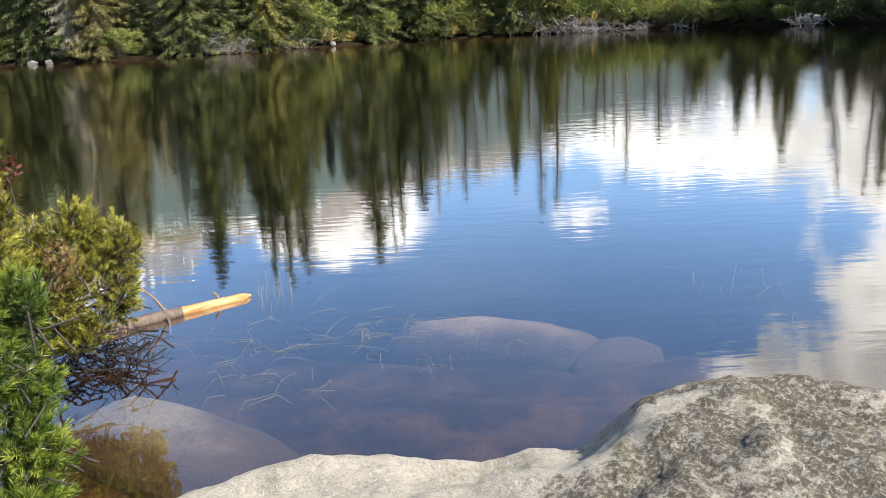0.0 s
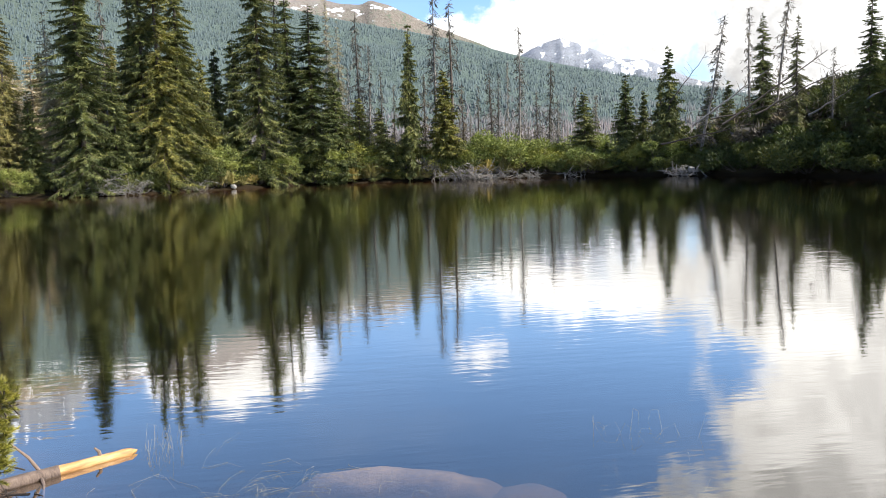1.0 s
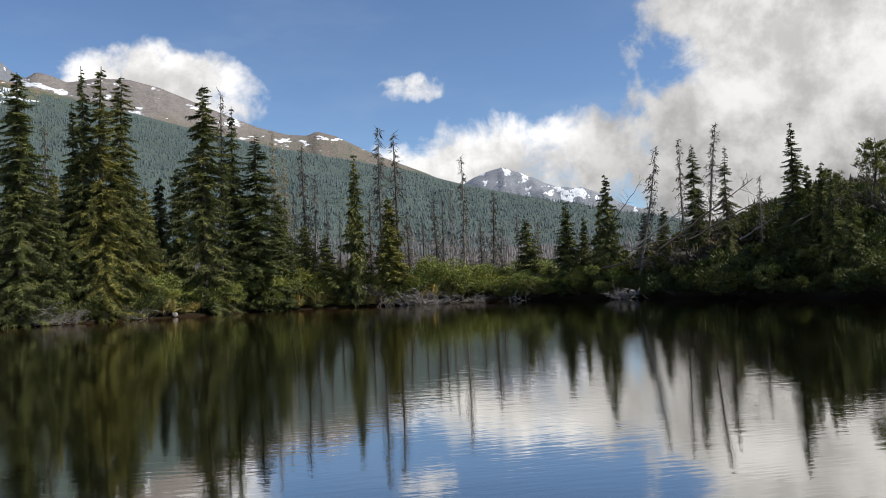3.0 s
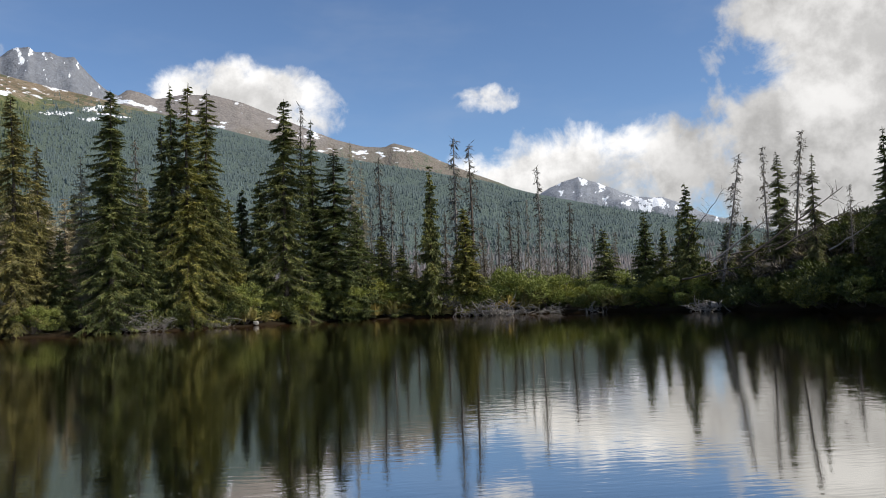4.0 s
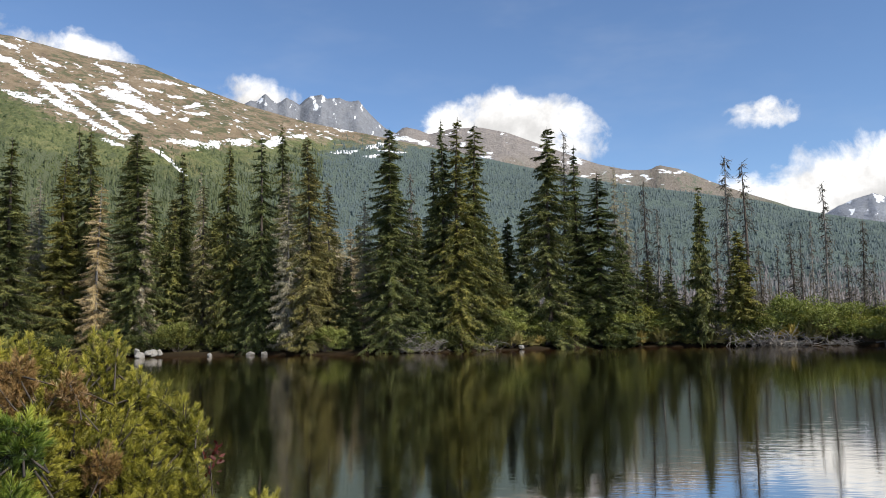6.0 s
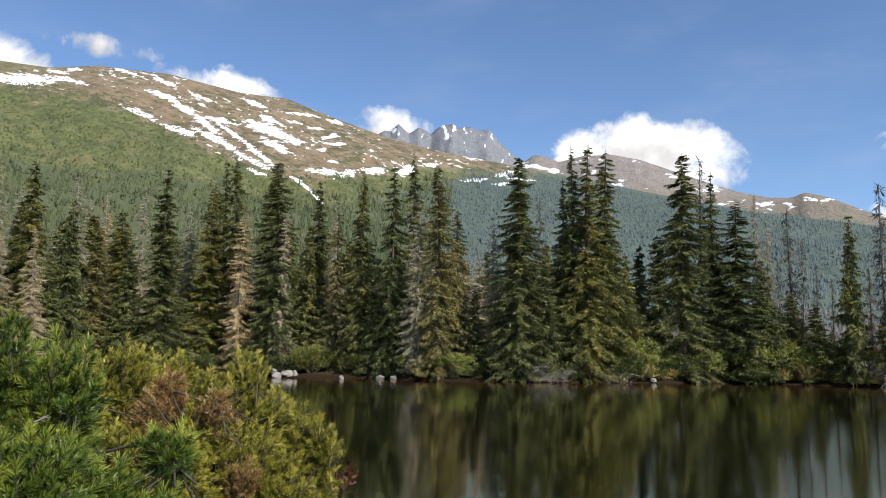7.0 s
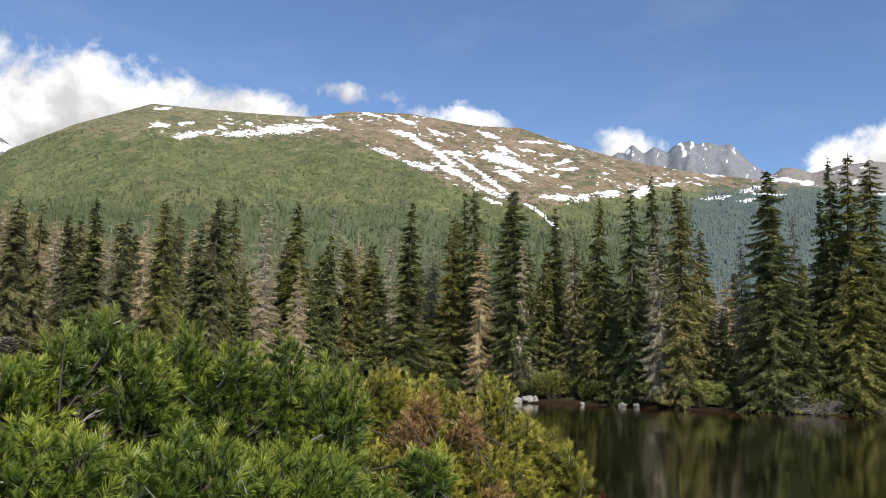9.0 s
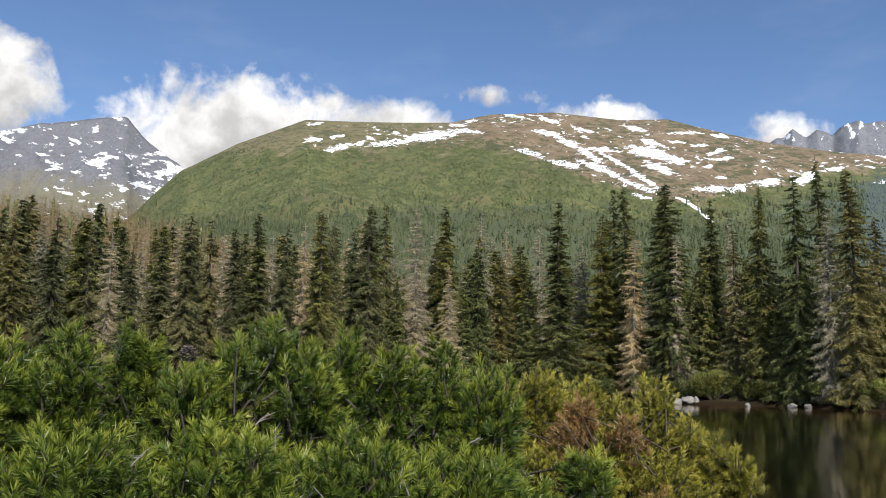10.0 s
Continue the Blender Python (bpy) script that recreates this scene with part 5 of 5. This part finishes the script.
# ---- the near shore ----
def near_boulder():
    """The broad granite boulder that the viewer stands on: a low slab with a higher hump to the east."""
    az = np.linspace(-180, 180, 480, endpoint=False)
    d = np.concatenate([np.linspace(0.01, 2.1, 60), np.linspace(2.12, 3.6, 90)])
    reach = np.interp(az, [-180, -120, -75, -30, -21, 0, 10, 14, 25, 60, 95, 130, 180], [1.15, 1.25, 1.7, 2.2, 2.42, 2.42, 2.4, 2.4, 2.5, 2.6, 2.1, 1.5, 1.15])
    v = np.zeros((len(d), len(az), 3))
    crust = np.zeros((len(d), len(az)), dtype=np.float32)
    for j in range(len(az)):
        for i in range(len(d)):
            over = d[i] - reach[j]
            x, y = d[i] * math.sin(radians(az[j])), d[i] * math.cos(radians(az[j]))
            # The skyline of the rock from west to east; the scarp of the hump slants towards the viewer and softens.
            back = min(max(2.35 - y, 0.0), 2.2)
            sx = x + 0.25 * min(back, 0.6)
            rim = float(np.interp(sx, [-2.6, -1.55, -1.1, -0.88, -0.71, -0.46, -0.23, -0.12, 0.09, 0.3, 0.38, 0.46, 0.54, 0.62, 0.73, 0.87, 1.03, 1.25, 1.55, 2.1, 2.6],
                                  [0.3, 0.16, 0.18, 0.27, 0.29, 0.31, 0.29, 0.265, 0.24, 0.305, 0.3, 0.325, 0.405, 0.5, 0.525, 0.575, 0.59, 0.61, 0.585, 0.5, 0.42]))
            # Away from the water's edge the scarp evens out into one sloping back.
            even = min(1.0, max(0.0, (back - 0.04) / 0.26))
            rim += (float(np.interp(x, [-1.5, -0.3, 0.9, 1.6, 2.6], [0.24, 0.3, 0.58, 0.6, 0.42])) - rim) * even * even * (3 - 2 * even)
            low = min(rim, 0.3)
            soft = 1 / (1 + 0.55 * back)
            z = low + (rim - low) * soft
            w = min(1.0, max(0.0, (y + 0.2) / 1.7))
            w = w * w * (3 - 2 * w)
            z = 0.4 * (1 - w) + z * w
            if over > 0:
                z = max(-1.1, z - 2.2 * over ** 1.6 - 0.05 * over)
            hump = min(1.0, max(0.0, (rim - 0.3) / 0.25))
            # Lichen on the hump; the rim term paints the shaded scarp dark.
            worn = max(min(1.0, max(0.0, (x + 1.7 * min(back, 0.45) - 0.74) / 0.3)) * min(1.0, max(0.0, (x + 0.35 + 0.5 * noise.noise(Vector((x, y, 3.0)) * 1.6)) / 0.5)), hump if back < 0.06 else 0.0)
            q = Vector((x, y, z))
            z += 0.045 * noise.fractal(q * 2.4, 0.9, 2.1, 4) * min(1.0, 0.3 + abs(over) * 1.5) + 0.014 * noise.fractal(q * 9.0, 0.8, 2.2, 4)
            z += 0.045 * hump * noise.fractal(q * 5.0 + Vector((5, 2, 1)), 0.8, 2.2, 5) * min(1.0, 0.2 + abs(over) * 3)
            z += 0.008 * noise.fractal(q * 26.0, 0.7, 2.2, 3) * (0.4 + 0.6 * hump)
            v[i, j] = x, y, z
            crust[i, j] = worn
    ob = new("granite_boulder", mesh_of("granite_boulder", v, grid_faces(len(d), len(az), True)[:, ::-1], M_GRANITE, True))
    ob.data.attributes.new("crust", "FLOAT", "POINT").data.foreach_set("value", crust.ravel())
    tagged(ob, "broad grey granite boulder with dark lichen at the water's edge", "rock")


near_boulder()
M_HALF_SUNK = granite("half_sunken_granite", (0.27, 0.245, 0.185), under=True)
slab = stone("granite_boulder", "flat granite boulder half under water beside the dwarf pine", (-1.3, 3.32, -0.2), (0.66, 0.3, 0.2), 3, M_HALF_SUNK, -20, rough=0.1)
slab.matrix_basis = pose(-1.27, 3.36, -0.275, 9, 9, -22)
sunk = "sunken boulders near the shore"
stone("sunken_boulder", "large pale ridge of a submerged boulder", (0.3, 4.5, -0.34), (0.66, 0.2, 0.3), 6, M_SUNK, -18, sunk, 0.14)
stone("sunken_boulder", "brown submerged boulder under clear peaty water", (0.98, 4.35, -0.42), (0.34, 0.16, 0.28), 7, M_SUNK, 20, sunk, 0.15)
for i, (x, y, z, s) in enumerate(((-0.35, 3.25, -0.42, 0.2), (0.25, 3.2, -0.4, 0.16), (0.55, 3.0, -0.35, 0.22), (0.05, 2.85, -0.3, 0.18), (0.95, 3.15, -0.5, 0.25), (-0.1, 3.55, -0.5, 0.2), (0.75, 3.45, -0.52, 0.2))):
    stone("sunken_stone", "small brown stone on the lake bed", (x, y, z), (s, s * 0.8, s * 0.6), 20 + i, M_SUNK, 50 * i, "small stones on the lake bed", cuts=3)


# ---- log, sticks and stems ----
def peeled_material():
    mat, n = material("peeled_wood")
    co = n.stretch(n.add("ShaderNodeTexCoord").outputs["Object"], (0.15, 1, 1))
    a = n.noise(40.0, 5.0, 0.6, co)
    col = n.ramp(a, [(0.3, (0.3, 0.14, 0.045)), (0.52, (0.5, 0.27, 0.1)), (0.75, (0.64, 0.42, 0.2))])
    finish(n, col, 0.6, a, 0.3, 0.004)
    return mat


M_PEELED = peeled_material()


def floating_log():
    """A half-barked log that lies on the water, its broken end peeled bright."""
    root = new("log")
    r = np.random.RandomState(5)
    L = 1.62
    t = np.linspace(0, 1, 26)
    rad = 0.04 - 0.01 * t

    def tube(name, t0, t1, grow, mat, cap=False):
        s = np.linspace(t0, t1, 14)
        b = Bag()
        k = 14
        a = np.linspace(0, 6.283, k, endpoint=False)
        ring = []
        for q in s:
            rr = np.interp(q, t, rad) * grow * (1 + 0.05 * r.randn(k))
            if cap and q > 0.985:
                rr = rr * 0.35
            x = q * L + 0.012 * np.sin(a * 2 + 3) * (q > 0.96)
            ring.append(np.stack([x + 0 * a, np.cos(a) * rr, np.sin(a) * rr + 0.015 * math.sin(q * 4)], -1))
        b.put(np.array(ring), grid_faces(len(s), k, True))
        return part(name, b.mesh(name, mat, True), root)

    hull = tube("bark", 0.0, 0.72, 1.1, M_BARK_LOG)
    tube("peeled_end", 0.715, 1.0, 0.95, M_PEELED, True)
    for name, q, way, ln, w in (("branch_stub", 0.67, (-0.5, 0.25, 0.8), 0.27, 0.012), ("branch_stub", 0.87, (-0.3, 0.2, 0.9), 0.08, 0.014), ("branch_stub", 0.66, (-0.25, -0.9, -0.1), 0.26, 0.012), ("branch_stub", 0.5, (-0.2, -0.8, -0.25), 0.16, 0.01)):
        p = np.array([q * L, 0, 0.0])
        way = unit(np.array(way))
        b = Bag()
        b.tube([p, p + way * ln * 0.5 + [0.01, 0, 0.01], p + way * ln], [w, w * 0.75, w * 0.4], 6)
        part(name, b.mesh(name, M_BARK_LOG, True), hull)
    root.matrix_basis = Matrix.Translation((-2.593, 4.033, -0.012)) @ Matrix.Rotation(math.atan2(0.597, 0.802), 4, "Z") @ Matrix.Rotation(-0.02, 4, "Y")
    tagged(root, "floating log with bark and a peeled orange broken end", "log")


M_BARK_LOG = bark("log_bark", (0.07, 0.05, 0.04), (0.3, 0.22, 0.17), 22.0)
floating_log()
brush_pile("stick_heap", "tangle of wet dark sticks under the dwarf pine", (-1.88, 4.0, 0.08), (0.38, 0.24, 0.2), 110, 401, M_WET)


def stem_material():
    mat, n = material("dry_stems")
    f = n.add("ShaderNodeNewGeometry").outputs["Random Per Island"]
    finish(n, n.ramp(f, [(0.0, (0.07, 0.055, 0.03)), (0.5, (0.24, 0.21, 0.13)), (1.0, (0.42, 0.39, 0.3))]), 0.6)
    return mat


M_STEM = stem_material()


def water_stems(label, x, y, count, spread, up, seed, size=0.3):
    """Bent dry sedge stems that stand in and lie on the water."""
    r = np.random.RandomState(seed)
    root = new("sedge_clump")
    for _ in range(count):
        b = Bag()
        p = np.array([x, y, 0]) + np.append(spread * r.randn(2), 0.0)
        a, L = r.rand() * 6.283, size * (0.4 + 0.9 * r.rand())
        out = np.array([math.cos(a), math.sin(a), 0])
        rise = up * r.rand()
        pts = [p + [0, 0, -0.05], p + out * L * 0.35 + [0, 0, rise * L], p + out * L * 0.8 + [0, 0, rise * L * 0.7 + 0.004], p + out * L * 1.1 + [0.03 * r.randn(), 0.03 * r.randn(), 0.003]]
        b.tube(pts, [0.0007, 0.0007, 0.0006, 0.0004], 4)
        part("stem", b.mesh("stem", M_STEM, True), root)
    tagged(root, label, "water plants", "sedge stems in the shallows")


water_stems("few thin bent stems standing out of the water", 1.72, 4.72, 6, 0.06, 1.2, 1, 0.17)
water_stems("long bent stem arching over the water", 2.12, 4.6, 3, 0.08, 1.0, 2, 0.22)
water_stems("upright pale sedge stems beside the log", -1.15, 5.0, 14, 0.07, 1.3, 3, 0.15)
water_stems("matted pale stems floating on the water", -0.3, 4.3, 26, 0.2, 0.08, 4, 0.2)
water_stems("matted pale stems floating on the water", -0.85, 4.3, 26, 0.3, 0.03, 5, 0.26)
water_stems("thin bent stems breaking the water surface", -1.0, 3.85, 24, 0.28, 0.1, 6, 0.18)
water_stems("thin bent stems breaking the water surface", 0.0, 4.1, 8, 0.18, 0.4, 7, 0.14)
water_stems("few thin bent stems standing out of the water", 1.95, 4.05, 4, 0.15, 0.4, 8, 0.15)


# ---- dwarf pines on the near shore ----
def dwarf_pine(label, foot, lobes, seed, mats, needle=0.031, gap=0.092, k=62):
    """A dwarf pine: bent limbs from the foot to each head, heads of spreading boughs, boughs ending in needle brushes."""
    r = np.random.RandomState(seed)
    root = new("dwarf_pine")
    foot = np.array(foot, float)
    greens = [Bag() for _ in mats]
    tones = [[] for _ in mats]
    twigs, taken = Bag(), set()
    heads = np.array([l[:3] for l in lobes])
    girth = np.array([[l[3], l[3], l[4]] for l in lobes])
    up = np.array([0.0, 0.0, 1.0])
    for which, (cx, cy, cz, rx, rz, pick) in enumerate(lobes):
        c = np.array([cx, cy, cz])
        low = c - [0, 0, rz * 0.8]
        mid = foot + (c - foot) * 0.6
        mid[2] = min(mid[2], 0.2 + 0.25 * c[2])
        wood = Bag()
        wood.tube([foot, mid, mid * 0.3 + low * 0.7 - [0, 0, 0.12 * rz], low], [0.024, 0.014, 0.007, 0.003], 6)
        part("limb", wood.mesh("limb", M_TWIG, True), root)
        pts, axis, size, age_light = [], [], [], []
        for d in unit(r.randn(int(2400 * (rx + 0.05) * (rz + 0.05)) + 6, 3) + [0, 0, 0.25]):
            if d[2] < -0.25:
                continue
            tip = c + d * [rx, rx, rz] * (0.82 + 0.22 * r.rand())
            inside = np.linalg.norm((tip - heads) / girth, axis=1)
            inside[which] = 9.0
            cell = tuple((tip // gap).astype(int))
            if tip[2] < 0.1 or inside.min() < 0.66 or cell in taken:
                continue
            taken.add(cell)
            s = 0.85 + 0.4 * r.rand()
            lead = unit(d * 1.0 + up * 0.3 + 0.3 * r.randn(3))
            u1 = unit(np.cross(lead, up + 0.2 * r.randn(3)))
            u2 = np.cross(lead, u1)
            # Painted light: upper boughs get a brighter tone, low ones a shaded one.
            sunlit = 0.75 * r.rand() + 0.65 * min(1.0, max(0.0, (tip[2] - 0.95) / 0.7)) - 0.34
            # Full sun on the boughs over the water is put into their tone.
            sunlit += 0.5 * min(1.0, max(0.0, (math.degrees(math.atan2(tip[0], tip[1])) + 46) / 12))
            pts.append(tip), axis.append(lead), size.append(s * 1.12), age_light.append(0.55 + 0.45 * sunlit)
            for step in (0.04, 0.085, 0.135):
                for a in (0.0, 3.14, 1.6 + 3.14 * (r.rand() < 0.3)):
                    a = a + 0.5 * r.randn()
                    ring = math.cos(a) * u1 + math.sin(a) * u2
                    pts.append(tip - lead * step * s + ring * (0.05 + 0.012 * r.rand()) * s)
                    axis.append(unit(lead * 0.85 + ring * 0.85 + up * 0.2 + 0.14 * r.randn(3)))
                    size.append(s * (0.72 + 0.3 * r.rand()))
                    age_light.append(0.5 - 2.6 * step + 0.4 * sunlit * r.rand())
            twigs.tube([tip - lead * 0.26 * s + 0.02 * r.randn(3), tip - lead * 0.15 * s, tip - lead * 0.03], [0.0045, 0.004, 0.0025], 4)
        if not pts:
            continue
        pts, axis, size, age_light = np.array(pts), np.array(axis), np.array(size), np.array(age_light)
        n = len(pts)
        t = r.rand(n, k) ** 0.75
        ang = r.rand(n, k) * 6.283
        ref = unit(np.cross(axis, r.randn(n, 3)))
        oth = np.cross(axis, ref)
        ring = np.cos(ang)[..., None] * ref[:, None] + np.sin(ang)[..., None] * oth[:, None]
        spread = 1.15 - 0.75 * t * (0.7 + 0.5 * r.rand(n, k))
        way = unit(axis[:, None] * (0.62 + 0.4 * t)[..., None] + ring * spread[..., None] + 0.06 * r.randn(n, k, 3))
        L = needle * size[:, None] * (0.8 + 0.35 * r.rand(n, k))
        base = pts[:, None] - axis[:, None] * (0.058 * size[:, None] * (1 - t))[..., None]
        wide = unit(np.cross(way, r.randn(n, k, 3))) * 0.0018
        v = np.stack([base - wide, base + wide, base + way * L[..., None]], 2)
        greens[pick].put(v, np.arange(v.size // 3).reshape(-1, 3))
        # Shade at the needle bases and light at their tips, painted in.
        tone = 0.8 * age_light[:, None] + 0.3 * t - 0.36
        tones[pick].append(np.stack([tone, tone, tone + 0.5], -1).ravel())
    tagged(part("branchwork", twigs.mesh("branchwork", M_TWIG, True), root), kind="stuff")
    for g, tone, mat in zip(greens, tones, mats):
        if g.n:
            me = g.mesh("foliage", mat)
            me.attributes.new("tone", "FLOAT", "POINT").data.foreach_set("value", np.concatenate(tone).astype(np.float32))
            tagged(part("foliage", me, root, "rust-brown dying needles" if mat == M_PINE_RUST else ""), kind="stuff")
    return tagged(root, label, "dwarf pine", "dwarf pines on the near shore")


def lobe(az, d, el, rx, rz, pick=0):
    """A bough by its direction from the boulder; el is the elevation of its top."""
    p = polar(az, d)
    return (p.x, p.y, 1.78 + d * math.tan(radians(el)) - rz, rx, rz, pick)


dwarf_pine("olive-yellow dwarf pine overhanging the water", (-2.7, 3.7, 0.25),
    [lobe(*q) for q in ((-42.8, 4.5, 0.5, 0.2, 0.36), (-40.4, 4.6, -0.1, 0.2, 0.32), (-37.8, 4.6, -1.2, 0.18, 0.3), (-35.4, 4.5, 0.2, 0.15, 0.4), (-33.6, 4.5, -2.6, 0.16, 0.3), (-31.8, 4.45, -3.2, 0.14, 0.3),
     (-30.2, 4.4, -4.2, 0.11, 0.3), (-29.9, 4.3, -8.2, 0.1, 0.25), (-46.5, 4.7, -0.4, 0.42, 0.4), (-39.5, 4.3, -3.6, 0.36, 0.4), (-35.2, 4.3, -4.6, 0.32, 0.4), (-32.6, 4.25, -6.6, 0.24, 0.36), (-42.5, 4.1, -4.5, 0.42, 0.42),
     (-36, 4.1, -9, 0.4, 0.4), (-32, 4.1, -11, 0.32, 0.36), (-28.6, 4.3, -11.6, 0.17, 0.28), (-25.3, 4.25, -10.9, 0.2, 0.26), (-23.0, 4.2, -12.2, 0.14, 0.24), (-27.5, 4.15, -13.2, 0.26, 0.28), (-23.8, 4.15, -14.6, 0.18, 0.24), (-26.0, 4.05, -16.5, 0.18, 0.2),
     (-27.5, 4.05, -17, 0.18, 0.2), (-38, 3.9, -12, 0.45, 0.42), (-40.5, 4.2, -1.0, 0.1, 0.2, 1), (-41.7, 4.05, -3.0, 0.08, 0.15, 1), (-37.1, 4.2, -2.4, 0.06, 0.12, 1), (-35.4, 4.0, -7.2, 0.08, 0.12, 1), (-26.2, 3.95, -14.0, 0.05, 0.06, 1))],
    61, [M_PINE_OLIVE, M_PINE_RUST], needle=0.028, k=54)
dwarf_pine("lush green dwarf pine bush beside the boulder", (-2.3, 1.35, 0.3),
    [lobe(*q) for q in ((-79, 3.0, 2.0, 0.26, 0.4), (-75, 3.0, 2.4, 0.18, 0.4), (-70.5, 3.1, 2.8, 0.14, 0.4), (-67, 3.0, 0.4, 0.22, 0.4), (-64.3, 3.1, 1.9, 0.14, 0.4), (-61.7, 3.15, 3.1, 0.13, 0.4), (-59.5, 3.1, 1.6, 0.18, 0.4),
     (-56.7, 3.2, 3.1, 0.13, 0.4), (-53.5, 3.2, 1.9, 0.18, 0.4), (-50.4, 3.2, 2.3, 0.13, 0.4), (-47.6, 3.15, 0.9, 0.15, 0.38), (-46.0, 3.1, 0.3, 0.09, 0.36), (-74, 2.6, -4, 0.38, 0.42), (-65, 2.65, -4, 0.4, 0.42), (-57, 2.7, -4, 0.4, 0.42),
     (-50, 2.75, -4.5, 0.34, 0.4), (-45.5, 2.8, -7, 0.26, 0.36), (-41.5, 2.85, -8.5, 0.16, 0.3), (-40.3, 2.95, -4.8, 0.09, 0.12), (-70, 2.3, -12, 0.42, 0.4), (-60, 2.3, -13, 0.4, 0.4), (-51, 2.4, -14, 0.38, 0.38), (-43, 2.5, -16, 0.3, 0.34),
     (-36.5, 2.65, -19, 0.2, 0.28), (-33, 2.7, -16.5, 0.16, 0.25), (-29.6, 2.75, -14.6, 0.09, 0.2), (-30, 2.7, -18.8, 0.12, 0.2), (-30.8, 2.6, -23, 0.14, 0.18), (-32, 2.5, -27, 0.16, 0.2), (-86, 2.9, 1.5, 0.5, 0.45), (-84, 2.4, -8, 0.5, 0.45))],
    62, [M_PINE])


def pine_cone(place, size):
    """A small brown cone of overlapping scales."""
    root = new("pine_cone")
    b = Bag()
    for k in range(60):
        u, a = k / 60, k * 2.4
        rad = size * 0.42 * math.sin(math.pi * (0.12 + 0.8 * u)) + 0.002
        c = np.array([math.cos(a) * rad, math.sin(a) * rad, size * (u - 0.5)])
        out = np.array([math.cos(a), math.sin(a), 0.35])
        side = np.array([-math.sin(a), math.cos(a), 0.0])
        w = size * 0.13
        b.put([c * [0.5, 0.5, 1] - side * w * 0.6, c * [0.5, 0.5, 1] + side * w * 0.6, c + out * w * 0.8 + side * w, c + out * w * 1.1 + [0, 0, w * 0.4], c + out * w * 0.8 - side * w], [[0, 1, 2, 3, 4]])
    mat, n = material("cone_scales")
    finish(n, n.ramp(n.add("ShaderNodeNewGeometry").outputs["Random Per Island"], [(0.0, (0.05, 0.035, 0.025)), (1.0, (0.17, 0.13, 0.1))]), 0.7)
    me = b.mesh("scales", mat)
    tagged(part("cone_body", me, root), kind="stuff")
    root.matrix_basis = pose(*place, 20, 10, 0)
    tagged(root, "brown open cone on a dwarf pine shoot", "pine cone")


pine_cone(polar(-67.4, 2.75, 1.80), 0.05)


def bare_twig(az, d, el, size, seed):
    """A bleached leafless twig that sticks out of the dwarf pine."""
    r = np.random.RandomState(seed)
    b = Bag()
    way = unit(np.array([0.6 * r.randn(), 0.6 * r.randn(), 0.25 + 0.3 * r.rand()]))
    b.tube([[0, 0, 0], way * size * 0.5 + 0.03 * size * r.randn(3), way * size], [0.003, 0.0024, 0.0012], 5)
    for q in (0.35, 0.55, 0.7, 0.85):
        p = way * size * q
        w = unit(way + 0.9 * r.randn(3)) * size * 0.4
        b.tube([p, p + w * 0.6 + 0.02 * r.randn(3) * size, p + w], [0.0018, 0.0014, 0.0008], 4)
    ob = new("dead_twig", b.mesh("dead_twig", M_GREY_BARK, True))
    ob.matrix_basis = Matrix.Translation(polar(az, d, 1.75 + d * math.tan(radians(el))))
    tagged(ob, "bleached bare twig poking from the dwarf pine", "twig", "dead twigs in the dwarf pines")


for i, (az, d, el, size) in enumerate(((-61.5, 2.55, -5.5, 0.22), (-65.5, 2.5, -9.5, 0.2), (-57.5, 2.4, -9.0, 0.26), (-52.5, 2.5, -8.0, 0.2), (-63.0, 2.3, -3.5, 0.16), (-70.5, 2.4, -6.0, 0.2), (-48.5, 2.5, -4.5, 0.16),
        (-28.0, 3.95, -12.5, 0.24), (-26.4, 3.95, -14.5, 0.22), (-25.0, 3.95, -17.0, 0.3), (-27.0, 3.9, -18.5, 0.3), (-30.0, 3.9, -16.5, 0.25))):
    bare_twig(az, d, el, size * (0.4 if az < -40 else 0.5), 500 + i)


def red_sapling():
    """A thin sapling with dark red leaves at the edge of the olive pine."""
    r = np.random.RandomState(9)
    mat = foliage("red_leaves", (0.03, 0.007, 0.007), (0.07, 0.013, 0.012), (0.12, 0.028, 0.02), clump=6.0)
    root = new("sapling")
    p = polar(-28.6, 4.45)
    base = np.array([p.x, p.y, -0.1])
    top = np.array([p.x, p.y, 1.75 - 4.45 * math.tan(radians(8.4))])
    stem, leaf = Bag(), Bag()
    stem.tube([base, (base + top) / 2 + [0.04, 0.02, 0], top], [0.008, 0.006, 0.003], 5)
    m = 46
    pts = top + r.randn(m, 3) * [0.035, 0.035, 0.05]
    way = unit(r.randn(m, 3) + np.array([0, 0, 0.3]))
    leaf.blades(pts, way, 0.03 + 0.02 * r.rand(m), np.full(m, 0.009), unit(np.cross(way, r.randn(m, 3))))
    part("stem", stem.mesh("stem", M_TWIG, True), root)
    tagged(part("crown", leaf.mesh("crown", mat), root, "dark red leaves"), kind="stuff")
    tagged(root, "thin sapling with dark red leaves by the dwarf pine", "sapling")


red_sapling()
